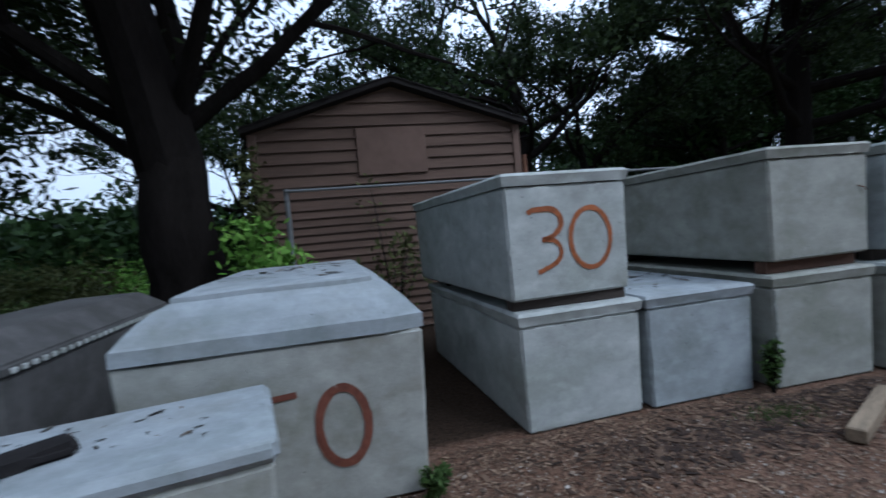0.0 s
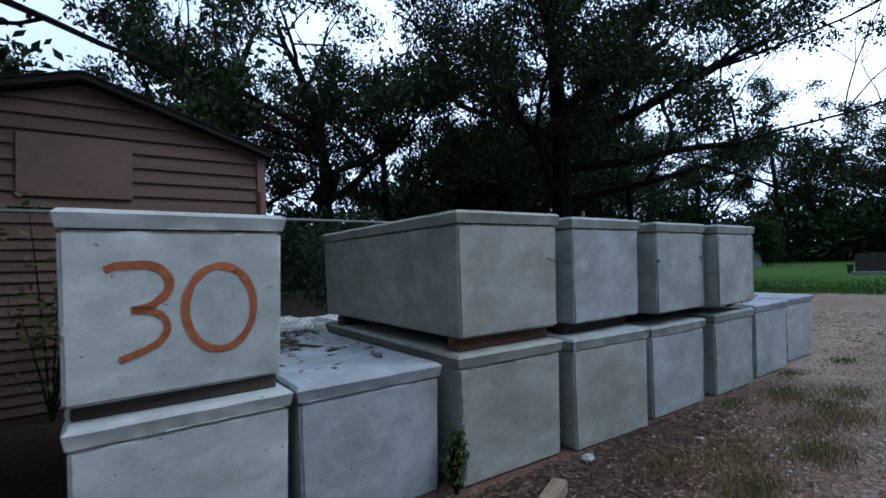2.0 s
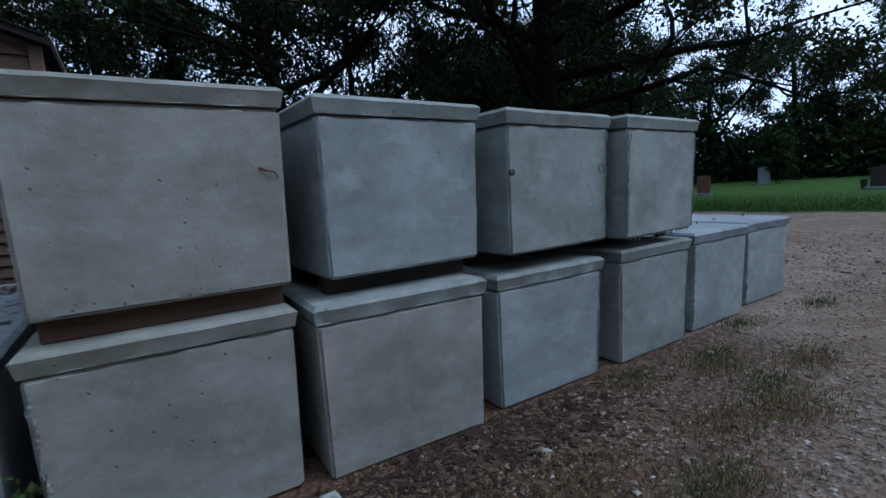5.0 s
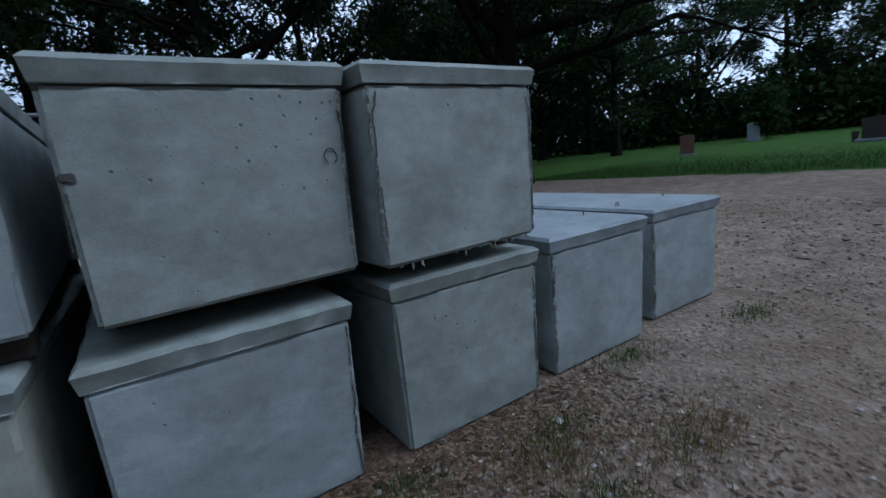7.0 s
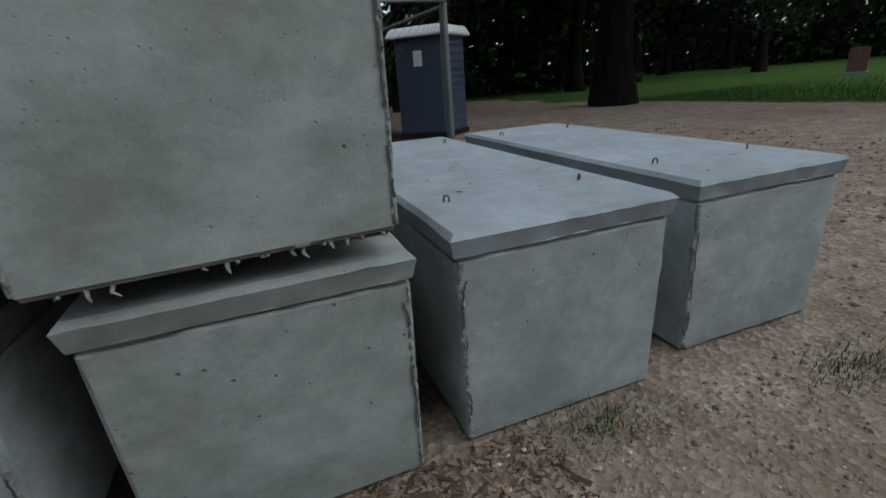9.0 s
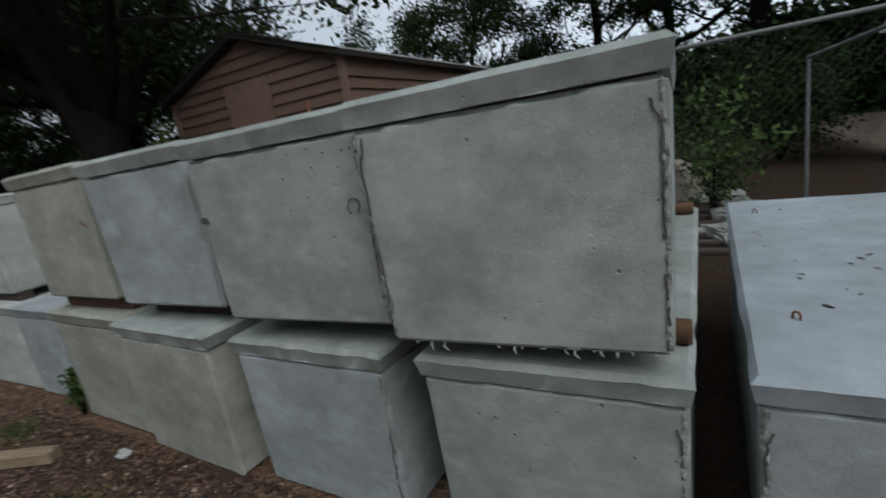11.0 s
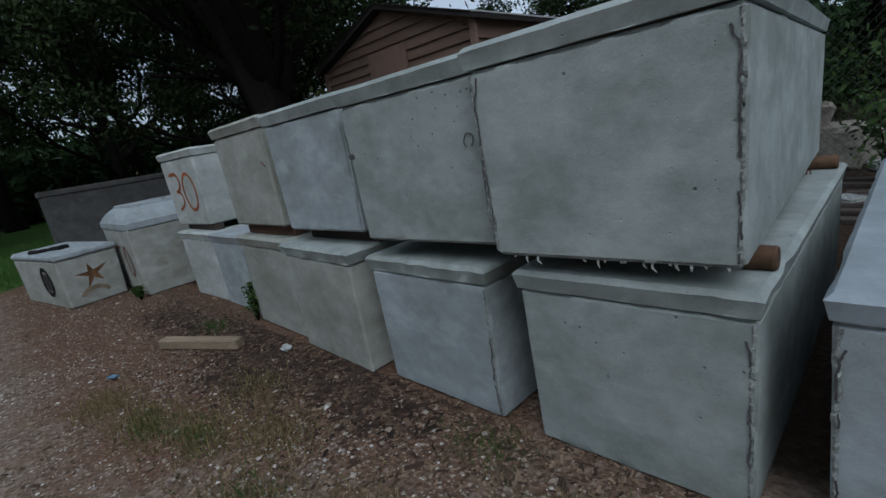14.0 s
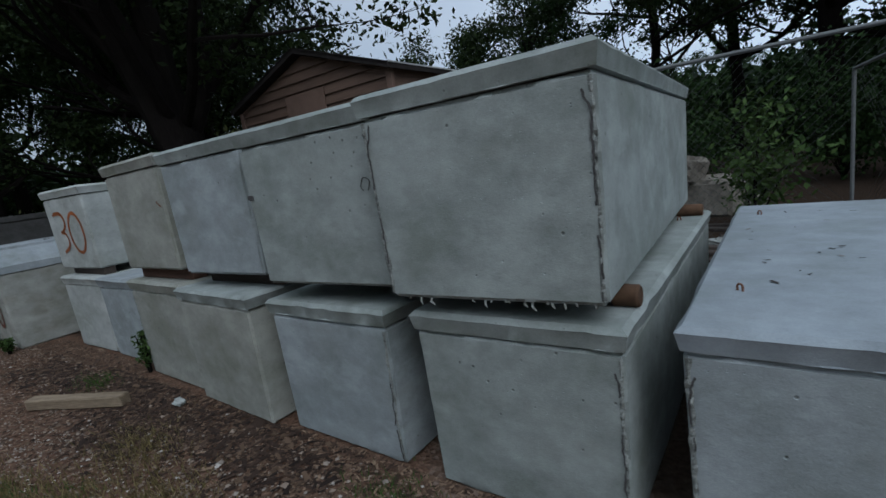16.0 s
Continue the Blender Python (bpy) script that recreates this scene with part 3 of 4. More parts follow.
dome = thing("domed_vault", pose(-1.33, -0.265, 0), "Large white concrete vault with a domed lid and brushed number", "burial vault")
dbody = part("body", rough_block(1.37, 2.3, 0.83, taper=0.03, seed=21, r=0.015, chip=0.01), CONC_CREAM, dome, smooth=True)
part("lid", domed_lid(1.39, 2.33, 4), CONC_SOFT, dome, "bluish domed lid strewn with leaves", at=pose(0, -0.01, 0.832))
bm = bmesh.new()
pm = Matrix.Translation((0, 0.0, 0))
ribbon(bm, [(-0.26, 0.575), (-0.12, 0.585), (0.07, 0.598)], 0.03, pm)
ribbon(bm, arc(0.27, 0.415, 0.115, 0.185, 100, 460, 36), 0.042, pm)
for v in bm.verts:
    v.co.y = 0.03 * (0.83 - v.co.z) / 0.83 - 0.006
part("painted_number", bm, plain("dark_rust_spray_paint", (0.13, 0.045, 0.028), 0.7, vary=0.5, scale=25), dome, "dark red brushed bar and nought")
for k in range(7):
    part("written_mark", boxed(0.672, 0.678, 0.3 + 0.045 * k, 0.318 + 0.045 * k, 0.675 + 0.015 * (k % 2), 0.72), PAINT_DARK, dome, "small dark scribbled letter stroke")

# the low vault with the star, in front of it
starbox = thing("low_vault", pose(-2.09, -1.085, 0, 0, 0, 10), "Low off-white concrete vault with a rusty sprayed star", "burial vault")
part("body", rough_block(1.65, 0.66, 0.60, taper=0.015, seed=31, r=0.015, chip=0.016), CONC_CREAM, starbox, smooth=True)
slid = part("lid", rough_block(1.69, 0.69, 0.08, taper=0.0, seed=33, r=0.025, chip=0.016, cuts=11), CONC_SOFT, starbox, "pitted pale slab lid with black tape", smooth=True, at=pose(0, -0.015, 0.602))
bm = bmesh.new()
pts = []
for k in range(10):
    r = (0.15 + 0.02 * (k % 3)) if k % 2 == 0 else 0.055
    r *= 1 + 0.35 * noise.noise(Vector((k * 1.7, 0.3, 5.1)))
    a = radians(90 + 36 * k + 8 + 9 * noise.noise(Vector((k * 2.3, 1.1, 0.4))))
    pts.append(bm.verts.new((0.8285 - 0.015 * (0.60 - 0.36 - r * math.sin(a)) / 0.60, 0.33 + r * math.cos(a), 0.36 + r * math.sin(a))))
bm.faces.new(pts)
part("painted_star", bm, PAINT_BROWN, starbox, "rusty brown sprayed star")
bm = bmesh.new()
ribbon(bm, arc(0.31, 0.08, 0.15, 0.11, 15, 165, 14), 0.05, Matrix())
for v in bm.verts:
    v.co = Vector((0.8285 - 0.015 * (0.60 - v.co.z) / 0.60, v.co.x, v.co.z))
part("rust_smear", bm, plain("faint_rust_stain", (0.19, 0.15, 0.10), 0.9, vary=0.4, scale=14), starbox, "faint curved rust stain")
bm = bmesh.new()
pm = Matrix.Translation((0, 0.006, 0))
ribbon(bm, arc(0.30, 0.33, 0.16, 0.17, 0, 360, 30), 0.055, pm)
for k in range(4):
    ribbon(bm, [(0.19 + 0.07 * k, 0.22), (0.22 + 0.055 * k, 0.44)], 0.03, pm)
for v in bm.verts:
    v.co.y = 0.015 * (0.60 - v.co.z) / 0.60 - 0.006
part("painted_ring", bm, PAINT_DARK, starbox, "dark sprayed ring and bars")
for k, (px, py, lx, ly, rz) in enumerate([(0.13, 0.22, 0.26, 0.14, 22), (-0.03, 0.06, 0.20, 0.075, 22), (0.05, 0.15, 0.11, 0.02, 28)]):
    part("tape_patch", rough_block(lx, ly, 0.045, r=0.015, cuts=7, chip=0.02, wob=0.012, seed=60 + k), PAINT_DARK, slid, "black torn tar patch", at=pose(px, py, 0.079, 0, 0, rz))

# the weathered dark vault behind it
dark = thing("weathered_vault", pose(-3.02, 0.02, 0), "Dark weathered concrete vault with a sloping lid", "burial vault")
part("body", rough_block(0.9, 2.25, 0.79, taper=0.02, seed=41, chip=0.015), CONC_DARK, dark, smooth=True)
bm = bmesh.new()
lo = [bm.verts.new(q) for q in ((-0.46, -0.01, 0), (0.46, -0.01, 0), (0.46, 2.27, 0), (-0.46, 2.27, 0))]
mi = [bm.verts.new(q) for q in ((-0.46, -0.01, 0.06), (0.46, -0.01, 0.06), (0.46, 2.27, 0.06), (-0.46, 2.27, 0.06))]
hi = [bm.verts.new(q) for q in ((-0.28, 0.12, 0.2), (0.28, 0.12, 0.2), (0.28, 2.14, 0.2), (-0.28, 2.14, 0.2))]
for a, b in ((lo, mi), (mi, hi)):
    for k in range(4):
        bm.faces.new((a[k], a[(k + 1) % 4], b[(k + 1) % 4], b[k]))
bm.faces.new(hi)
bm.faces.new(lo[::-1])
bmesh.ops.bevel(bm, geom=bm.edges[:], offset=0.012, segments=2, affect="EDGES")
dlid = part("lid", bm, CONC_DARK, dark, "dark stained sloping lid", at=pose(0, 0, 0.792))
bead = mesh_of("bead", boxed(0.462, 0.475, 0.06, 0.10, 0.012, 0.04, bevel=0.004), CONC_PALE)
for k in range(26):
    part("bead", bead, None, dlid, at=pose(0, 0.083 * k, 0))

# the long grey box far behind
far = thing("tall_vault", pose(-6.5, 0.9, 0), "Tall dark grey concrete box on the grass", "burial vault")
part("body", rough_block(0.9, 2.6, 1.37, seed=43, chip=0.015, taper=0.01), CONC_DARK, far, smooth=True, at=pose(0, -1.3, 0))
part("lid", rough_block(0.94, 2.64, 0.11, seed=44, chip=0.01), CONC_DARK, far, "dark grey slab lid", smooth=True, at=pose(0, -1.32, 1.372))
slab = tagged(part("loose_lid", rough_block(2.4, 0.85, 0.08, seed=45, r=0.02, chip=0.02), CONC_LID, smooth=True), "Pale concrete slab lid lying flat on the gravel", "slab")
slab.matrix_world = pose(-3.16, -2.815, 0.0, 0, 0, -11)
plank = tagged(part("timber_post", rough_block(0.82, 0.09, 0.078, r=0.008, cuts=9, chip=0.006, seed=46), TIMBER_PALE), "Short pale sawn timber lying on the gravel", "timber")
plank.matrix_world = pose(1.90, -0.53, 0.0, 0, 0, 25)

# ---- shed ----
SX0, SX1, SY0, SY1, EAVE, RIDGE, MIDX = -1.90, 1.65, 3.8, 9.3, 2.72, 3.30, -0.09
shed = thing("wooden_shed", pose(0, 0, 0), "Brown clapboard shed with a dark gable roof", "shed")


def prism(bm, profile, y0, y1):
    a = [bm.verts.new((x, y0, z)) for x, z in profile]
    b = [bm.verts.new((x, y1, z)) for x, z in profile]
    for k in range(len(a)):
        bm.faces.new((a[k], a[(k + 1) % len(a)], b[(k + 1) % len(a)], b[k]))
    bm.faces.new(a[::-1])
    bm.faces.new(b)


bm = bmesh.new()
prism(bm, [(SX0, 0), (SX1, 0), (SX1, EAVE), (MIDX, RIDGE - 0.02), (SX0, EAVE)], SY0, SY1)
part("wall", bm, BOARD, shed)
for side in (-1, 1):
    ex = SX1 + 0.10 if side > 0 else SX0 - 0.10
    slope = (RIDGE - EAVE) / (abs((SX1 if side > 0 else SX0) - MIDX))
    ez = EAVE - slope * 0.10
    bm = bmesh.new()
    prism(bm, [(MIDX, RIDGE), (ex, ez), (ex, ez + 0.07), (MIDX, RIDGE + 0.07)], SY0 - 0.16, SY1 + 0.16)
    roof = part("roof", bm, ROOF, shed, "dark shingle roof slope")
    for k in range(9):
        f0, f1 = k / 9, (k + 1) / 9 + 0.02
        bm = bmesh.new()
        xa, xb = ex + (MIDX - ex) * f0, ex + (MIDX - ex) * min(1, f1)
        za, zb = ez + (RIDGE - ez) * f0 + 0.085, ez + (RIDGE - ez) * min(1, f1) + 0.075
        prism(bm, [(xa, za - 0.012), (xa, za), (xb, zb), (xb, zb - 0.012)], SY0 - 0.18, SY1 + 0.18)
        part("shingle_course", bm, ROOF, roof)
    bm = bmesh.new()
    prism(bm, [(ex, ez - 0.005), (ex + 0.02 * side, ez - 0.005), (ex + 0.02 * side, ez + 0.08), (ex, ez + 0.08)], SY0 - 0.17, SY1 + 0.17)
    part("eave_trim", bm, ROOF, shed)
    bm = bmesh.new()
    prism(bm, [(ex + 0.021 * side, ez + 0.065), (ex + 0.03 * side, ez + 0.065), (ex + 0.03 * side, ez + 0.085), (ex + 0.021 * side, ez + 0.085)], SY0 - 0.17, SY1 + 0.17)
    part("drip_edge", bm, ROOF_TRIM, shed, "pale metal drip edge")
bm = bmesh.new()
box(bm, -0.60, 0.33, SY0 - 0.05, SY0 - 0.026, 2.11, 2.73, 0.003)
part("window_cover", bm, PLY, shed, "flat brown sheet over a window")
for xx in (SX0, SX1):
    part("corner_board", boxed(xx - 0.05, xx + 0.05, SY0 - 0.045, SY0 + 0.02, 0, EAVE - 0.02, bevel=0.004), PLY, shed)

# ---- trees ----
def grow(rng, p, d, length, r, depth, tubes, tips, bend=0.25, up=0.12):
    n = 5
    pts, rad = [p.copy()], [r]
    for k in range(n):
        d = (d + Vector((rng.uniform(-bend, bend), rng.uniform(-bend, bend), rng.uniform(-bend, bend) * 0.6 + up * 0.3))).normalized()
        p = p + d * (length / n)
        pts.append(p.copy())
        rad.append(r * (1 - 0.5 * (k + 1) / n))
    tubes.append((pts, rad))
    if depth == 0:
        tips.append((pts[-1], length))
        tips.append((pts[3], length))
        return
    for k in range(rng.choice((2, 3, 3)) + 1):
        at = rng.randint(2, n)
        ax = Vector((rng.uniform(-1, 1), rng.uniform(-1, 1), rng.uniform(-0.25, 0.75))).normalized()
        grow(rng, pts[at], (d * 0.75 + ax * 0.95).normalized(), length * rng.uniform(0.55, 0.8), rad[at] * rng.uniform(0.5, 0.7), depth - 1, tubes, tips, bend, up)


def leaf_cloud(name, rng, centres, per, spread_r, size, material):
    nrm = np.random.RandomState(rng.randint(0, 99999))
    c = np.repeat(np.array([tuple(q) for q in centres]), per, axis=0)
    n = len(c)
    c = c + nrm.normal(size=(n, 3)) * np.array([spread_r, spread_r, spread_r * 0.62])
    a = nrm.normal(size=(n, 3)); a /= np.linalg.norm(a, axis=1)[:, None]
    b = nrm.normal(size=(n, 3)); b -= (b * a).sum(1)[:, None] * a; b /= np.linalg.norm(b, axis=1)[:, None]
    s = size * nrm.uniform(0.6, 1.4, (n, 1))
    verts = np.stack([c - a * s, c - b * s * 0.45, c + a * s, c + b * s * 0.45], 1).reshape(-1, 3)
    me = bpy.data.meshes.new(name)
    me.vertices.add(n * 4)
    me.vertices.foreach_set("co", verts.reshape(-1))
    me.loops.add(n * 4)
    me.loops.foreach_set("vertex_index", np.arange(n * 4, dtype=np.int32))
    me.polygons.add(n)
    me.polygons.foreach_set("loop_start", np.arange(0, n * 4, 4, dtype=np.int32))
    me.update(calc_edges=True)
    me.materials.append(material)
    return me


def tree(label, m, seed, trunk, limbs, depth=2, per=60, spread_r=0.55, size=0.10, leaf=None, group="", bark=None, keep=1.0):
    """trunk: points and radii; limbs: start index, direction, length, radius."""
    rng = random.Random(seed)
    t = thing("tree", m, label, "tree", group)
    tubes, tips = [], []
    for i, d, ln, r in limbs:
        grow(rng, trunk[0][i], Vector(d).normalized(), ln, r, depth, tubes, tips)
    bm = bmesh.new()
    tube(bm, trunk[0], trunk[1], 14)
    for f in bm.verts:
        f.co += Vector((noise.noise(f.co * 2.3), noise.noise(f.co * 2.3 + Vector((5, 0, 0))), 0)) * 0.07
    for pts, rad in tubes:
        tube(bm, pts, rad, 5 if rad[0] < 0.1 else 9, cap=False)
    part("trunk", bm, bark or BARK, t, smooth=True)
    part("crown", leaf_cloud("crown", rng, [q for q, _ in tips if rng.random() < keep], per, spread_r, size, leaf or LEAF_DARK), None, t)
    return t


def straight_trunk(h, r, lean=0.0, flare=1.6):
    k = 7
    pts = [Vector((lean * h * (i / k) ** 2, 0.1 * math.sin(i), h * i / k - (0.15 if i == 0 else 0))) for i in range(k + 1)]
    return pts, [r * (flare if i == 0 else 1.15 if i == 1 else 1 - 0.05 * i) for i in range(k + 1)]


def around(rng, n, k0, k1, ln, r, rise=0.35):
    out = []
    for k in range(n):
        a = 2 * math.pi * (k + rng.uniform(-0.3, 0.3)) / n
        out.append((rng.randint(k0, k1), (math.cos(a), math.sin(a), rise + rng.uniform(-0.2, 0.4)), ln * rng.uniform(0.75, 1.2), r * rng.uniform(0.7, 1.1)))
    return out


rg = random.Random(5)
# the forked oak beside the shed
tr = straight_trunk(2.5, 0.46, -0.02)
tree("Old dark oak with a forked trunk beside the shed", pose(-2.55, 2.95, 0), 11, tr,
     [(6, (-0.20, 0.05, 1), 5.2, 0.30), (6, (0.13, -0.08, 1), 5.0, 0.33), (5, (-0.1, 0.5, 1), 3.4, 0.2), (7, (-0.9, -0.4, 0.9), 3.8, 0.10), (7, (-0.6, -0.8, 1.0), 3.6, 0.10), (7, (0.55, -0.75, 1.0), 3.4, 0.10), (7, (0.9, 0.1, 1.0), 3.2, 0.10),
      (7, (-1, 0.3, 0.6), 3.6, 0.09), (6, (-0.8, 0.8, 0.5), 3.6, 0.09)], depth=3, per=90, spread_r=0.36, keep=0.58, size=0.066)
# the great oak at the edge of the lawn
tr = straight_trunk(9.0, 0.50, 0.0)
tree("Great spreading oak at the edge of the lawn", pose(15.9, 11.2, 0), 12, tr,
     [(7, (0.1, 0.1, 1), 4.5, 0.3), (4, (-1, -0.3, 0.25), 5.5, 0.2), (4, (1, -0.5, 0.15), 7.2, 0.22), (6, (0.75, -0.7, 0.55), 7.5, 0.2), (5, (0.7, -0.75, 0.22), 8.0, 0.2), (5, (0.9, 0.5, 0.4), 5, 0.2), (5, (-0.9, 0.5, 0.4), 5, 0.2), (6, (0.2, -1, 0.4), 5, 0.2), (3, (0.75, -0.75, 0.12), 5.5, 0.18), (6, (-0.7, -0.8, 0.5), 4.5, 0.18), (5, (0.3, -0.9, 0.1), 5, 0.18), (3, (-0.8, -0.7, 0.3), 5, 0.18)],
     depth=3, per=240, spread_r=0.44, keep=0.33, size=0.088)
# three kinds of woodland tree, set out round the yard
kinds = []
for k, (h, r, ln, lf) in enumerate([(5.0, 0.24, 3.4, LEAF_DARK), (6.5, 0.2, 3.0, LEAF_MID), (3.4, 0.2, 3.0, LEAF_DARK)]):
    tr = straight_trunk(h, r, 0.03 * (k - 1))
    kinds.append(tree("Leafy woodland tree with a slender dark trunk", pose(0, 60 + 12 * k, 0), 30 + k, tr, around(rg, 7, 3, 7, ln, r * 0.5) + [(7, (0.1, 0.1, 1), ln, r * 0.6)], depth=2, per=260, spread_r=0.35, keep=0.36, size=0.082, leaf=lf, group="woodland trees"))
spots = [(-11.5, 8, 0), (-16, 3, 2), (1.8, 21, 1), (7.2, 16, 0), (11.0, 18, 2), (-14, 10, 1), (-9.2, 5.8, 2), (-18, -2, 0), (-22, 5, 1), (-20, -7, 2), (-14, -3.5, 2), (-19, 12, 2), (-26, 0, 0), (-25, 9, 2), (-5.5, 24, 2),
         (4.6, 22, 1), (26.5, 22, 0),
         (21, 20, 0), (24, 24, 1), (29, 26, 2), (34, 27, 0), (39, 26, 1), (45, 25, 2), (50, 22, 0), (33, 19, 1), (55, 17, 1), (59, 12, 2), (62, 5, 0), (64, 0, 1), (63, -5, 2),
         # unseen trees behind the camera, added to cut the low sky light
         (-10, -15, 0), (-4, -18, 1), (2, -16, 2), (8, -19, 0), (14, -15, 1), (20, -18, 2), (26, -14, 0), (-15, -11, 1), (5, -22, 1), (33, -12, 2)]
for k, (x, y, kind) in enumerate(spots):
    s = rg.uniform(0.95, 1.35) * (1.15 if x > 20 else 1.0)
    copy_thing(kinds[kind], pose(x, y, rise(x), 0, 0, rg.uniform(0, 360)) @ Matrix.Diagonal((s, s, s * rg.uniform(0.95, 1.15), 1)))

# far woods that close the view
def far_woods():
    rng = random.Random(77)
    cs = []
    for k in range(1000):
        a = radians(-180 + 360 * k / 1000)
        d = rng.uniform(52, 66) if a > 0.6 else rng.uniform(34, 44)
        for j in range(3):
            cs.append(Vector((4 + d * math.sin(a) + rng.uniform(-2, 2), d * math.cos(a) * 0.75 + rng.uniform(-2, 2), rng.uniform(0.3, 3.2 if -1.1 < a < 0.02 else 4.6 if 0.0 < a < 0.3 else 6.8 if a > 0.9 else 5.0 if -2.2 < a < -1.1 else 9.0) * (0.8 + 0.4 * noise.noise(Vector((k * 0.05, 0, 0)))))))
    return leaf_cloud("far_woods", rng, cs, 100, 1.3, 0.30, LEAF_MID)


tagged(part("far_woods", far_woods(), None), "Distant dark green wood edge behind the lawn", "woods", kind="stuff")


def shrub(label, x, y, h, w, seed, leaf, per=26, size=0.05, stems=9):
    rng = random.Random(seed)
    t = thing("shrub", pose(x, y, rise(x)), label, "shrub")
    bm, tips = bmesh.new(), []
    for k in range(stems):
        a = rng.uniform(0, 6.28)
        top = Vector((math.cos(a) * w * rng.uniform(0.1, 1), math.sin(a) * w * rng.uniform(0.1, 1), h * rng.uniform(0.45, 1)))
        pts = [Vector((0, 0, -0.02)), Vector((top.x * 0.35, top.y * 0.35, top.z * 0.4)), Vector((top.x * 0.7, top.y * 0.7, top.z * 0.75)), top]
        tube(bm, pts, [0.012, 0.01, 0.007, 0.003], 5)
        tips += [pts[1], pts[1].lerp(pts[2], 0.5), pts[2], pts[2].lerp(top, 0.5), top]
    part("stem", bm, BARK, t)
    part("foliage", leaf_cloud("foliage", rng, tips, per, 0.26 * w, size, leaf), None, t)
    return t


shrub("Bright green leafy bush between the oak and the shed", -1.72, 2.6, 1.7, 0.42, 1, LEAF_FRESH, per=60)
shrub("Half-dead sapling against the shed wall", -0.32, 3.45, 2.0, 0.42, 2, LEAF_OLIVE, per=9, stems=6)
shrub("Olive vine at the shed corner", -1.85, 3.55, 2.5, 0.25, 3, LEAF_OLIVE, per=20)
shrub("Dense green shrub behind the fence", 5.72, 5.5, 1.65, 0.6, 4, LEAF_SHRUB, per=26)
shrub("Dense dark shrub behind the fence", 4.4, 8.0, 2.3, 1.3, 5, LEAF_MID, per=70, stems=14)
shrub("Dense dark shrub behind the fence", 7.0, 10.5, 2.4, 1.5, 6, LEAF_MID, per=80, stems=16)
shrub("Dark shrub beside the shed", 2.9, 9.5, 1.9, 1.0, 7, LEAF_MID, per=60)
shrub("Small rounded lawn tree", 42.0, 13.2, 3.6, 1.3, 8, LEAF_MID, per=90, size=0.14, stems=16)
for k, (x, y) in enumerate([(-5.5, 6.5), (-7.5, 5.0), (-8, 8), (-6, 9.5), (-10, 3.0)]):
    shrub("Overgrown green weeds and brambles", x, y, 1.2, 1.1, 20 + k, LEAF_FRESH if k % 2 else LEAF_OLIVE, per=50, stems=14)
for k, (x, y, h) in enumerate([(1.775, 0.04, 0.36), (-0.66, -0.33, 0.16)]):
    shrub("Small green weed at the foot of a vault", x, y, h, 0.07, 40 + k, LEAF_SHRUB, per=5, size=0.02, stems=16)

rd = random.Random(3)
for k in range(15):
    x = 4.98 + 0.036 * k + rd.uniform(-0.02, 0.02) if k > 2 else 4.80 + 0.05 * k
    bm = bmesh.new()
    ln = rd.choice((0.006, 0.010, 0.014, 0.02, 0.03))
    tube(bm, [Vector((0, 0, 0.004)), Vector((rd.uniform(-0.006, 0.006), -0.004, -ln * 0.5)), Vector((rd.uniform(-0.012, 0.012), 0, -ln))], [0.0065, 0.005, 0.002], 4)
    ob = part("mortar_drip", bm, CONC_PALE, end_vault, at=pose(x - 5.137, 0.05, 0.0))

# ---- chain-link fence ----
fence = thing("chain_link_fence", pose(0, 3.15, 0), "Galvanised chain-link fence with a top rail behind the vaults", "fence")
bm = bmesh.new()
tube(bm, [Vector((-1.5, 0, 1.90)), Vector((7.05, 0, 1.86))], 0.017, 8)
part("top_rail", bm, STEEL, fence)
for k, x in enumerate((-1.5, 1.5, 4.3, 7.05)):
    bm = bmesh.new()
    tube(bm, [Vector((x, 0.05, -0.02)), Vector((x, 0.05, 2.18 if k in (1, 3) else 1.93))], 0.03, 9)
    part("post", bm, RUST if k == 1 else STEEL, fence)
bm = bmesh.new()
for k in range(-28, 124):
    for s in (-1, 1):
        xa = k * 0.07 - 1.2
        a, b = Vector((xa, 0.012 * s, 0.03)), Vector((xa + s * 1.83, 0.012 * s, 1.86))
        if min(a.x, b.x) < -1.2 or max(a.x, b.x) > 7.03:
            continue
        tube(bm, [a, b], 0.0014, 3, cap=False)
tagged(part("wire_mesh", bm, WIRE, fence), kind="stuff")
wing = thing("chain_link_gate", pose(7.05, 3.2, 0, 0, 0, 104), "Open chain-link gate standing back from its post", "gate")
bm = bmesh.new()
for a, b in (((0.05, 0, 0.12), (0.05, 0, 1.82)), ((1.9, 0, 0.12), (1.9, 0, 1.70)), ((0.05, 0, 1.82), (1.9, 0, 1.70)), ((0.05, 0, 0.12), (1.9, 0, 0.12))):
    tube(bm, [Vector(a), Vector(b)], 0.018, 7)
part("frame", bm, STEEL, wing)
bm = bmesh.new()
for k in range(-20, 44):
    for s in (-1, 1):
        a, b = Vector((k * 0.07, 0.01 * s, 0.14)), Vector((k * 0.07 + s * 1.55, 0.01 * s, 1.69))
        if min(a.x, b.x) > 0.05 and max(a.x, b.x) < 1.9:
            tube(bm, [a, b], 0.0014, 3, cap=False)
tagged(part("wire_mesh", bm, WIRE, wing), kind="stuff")

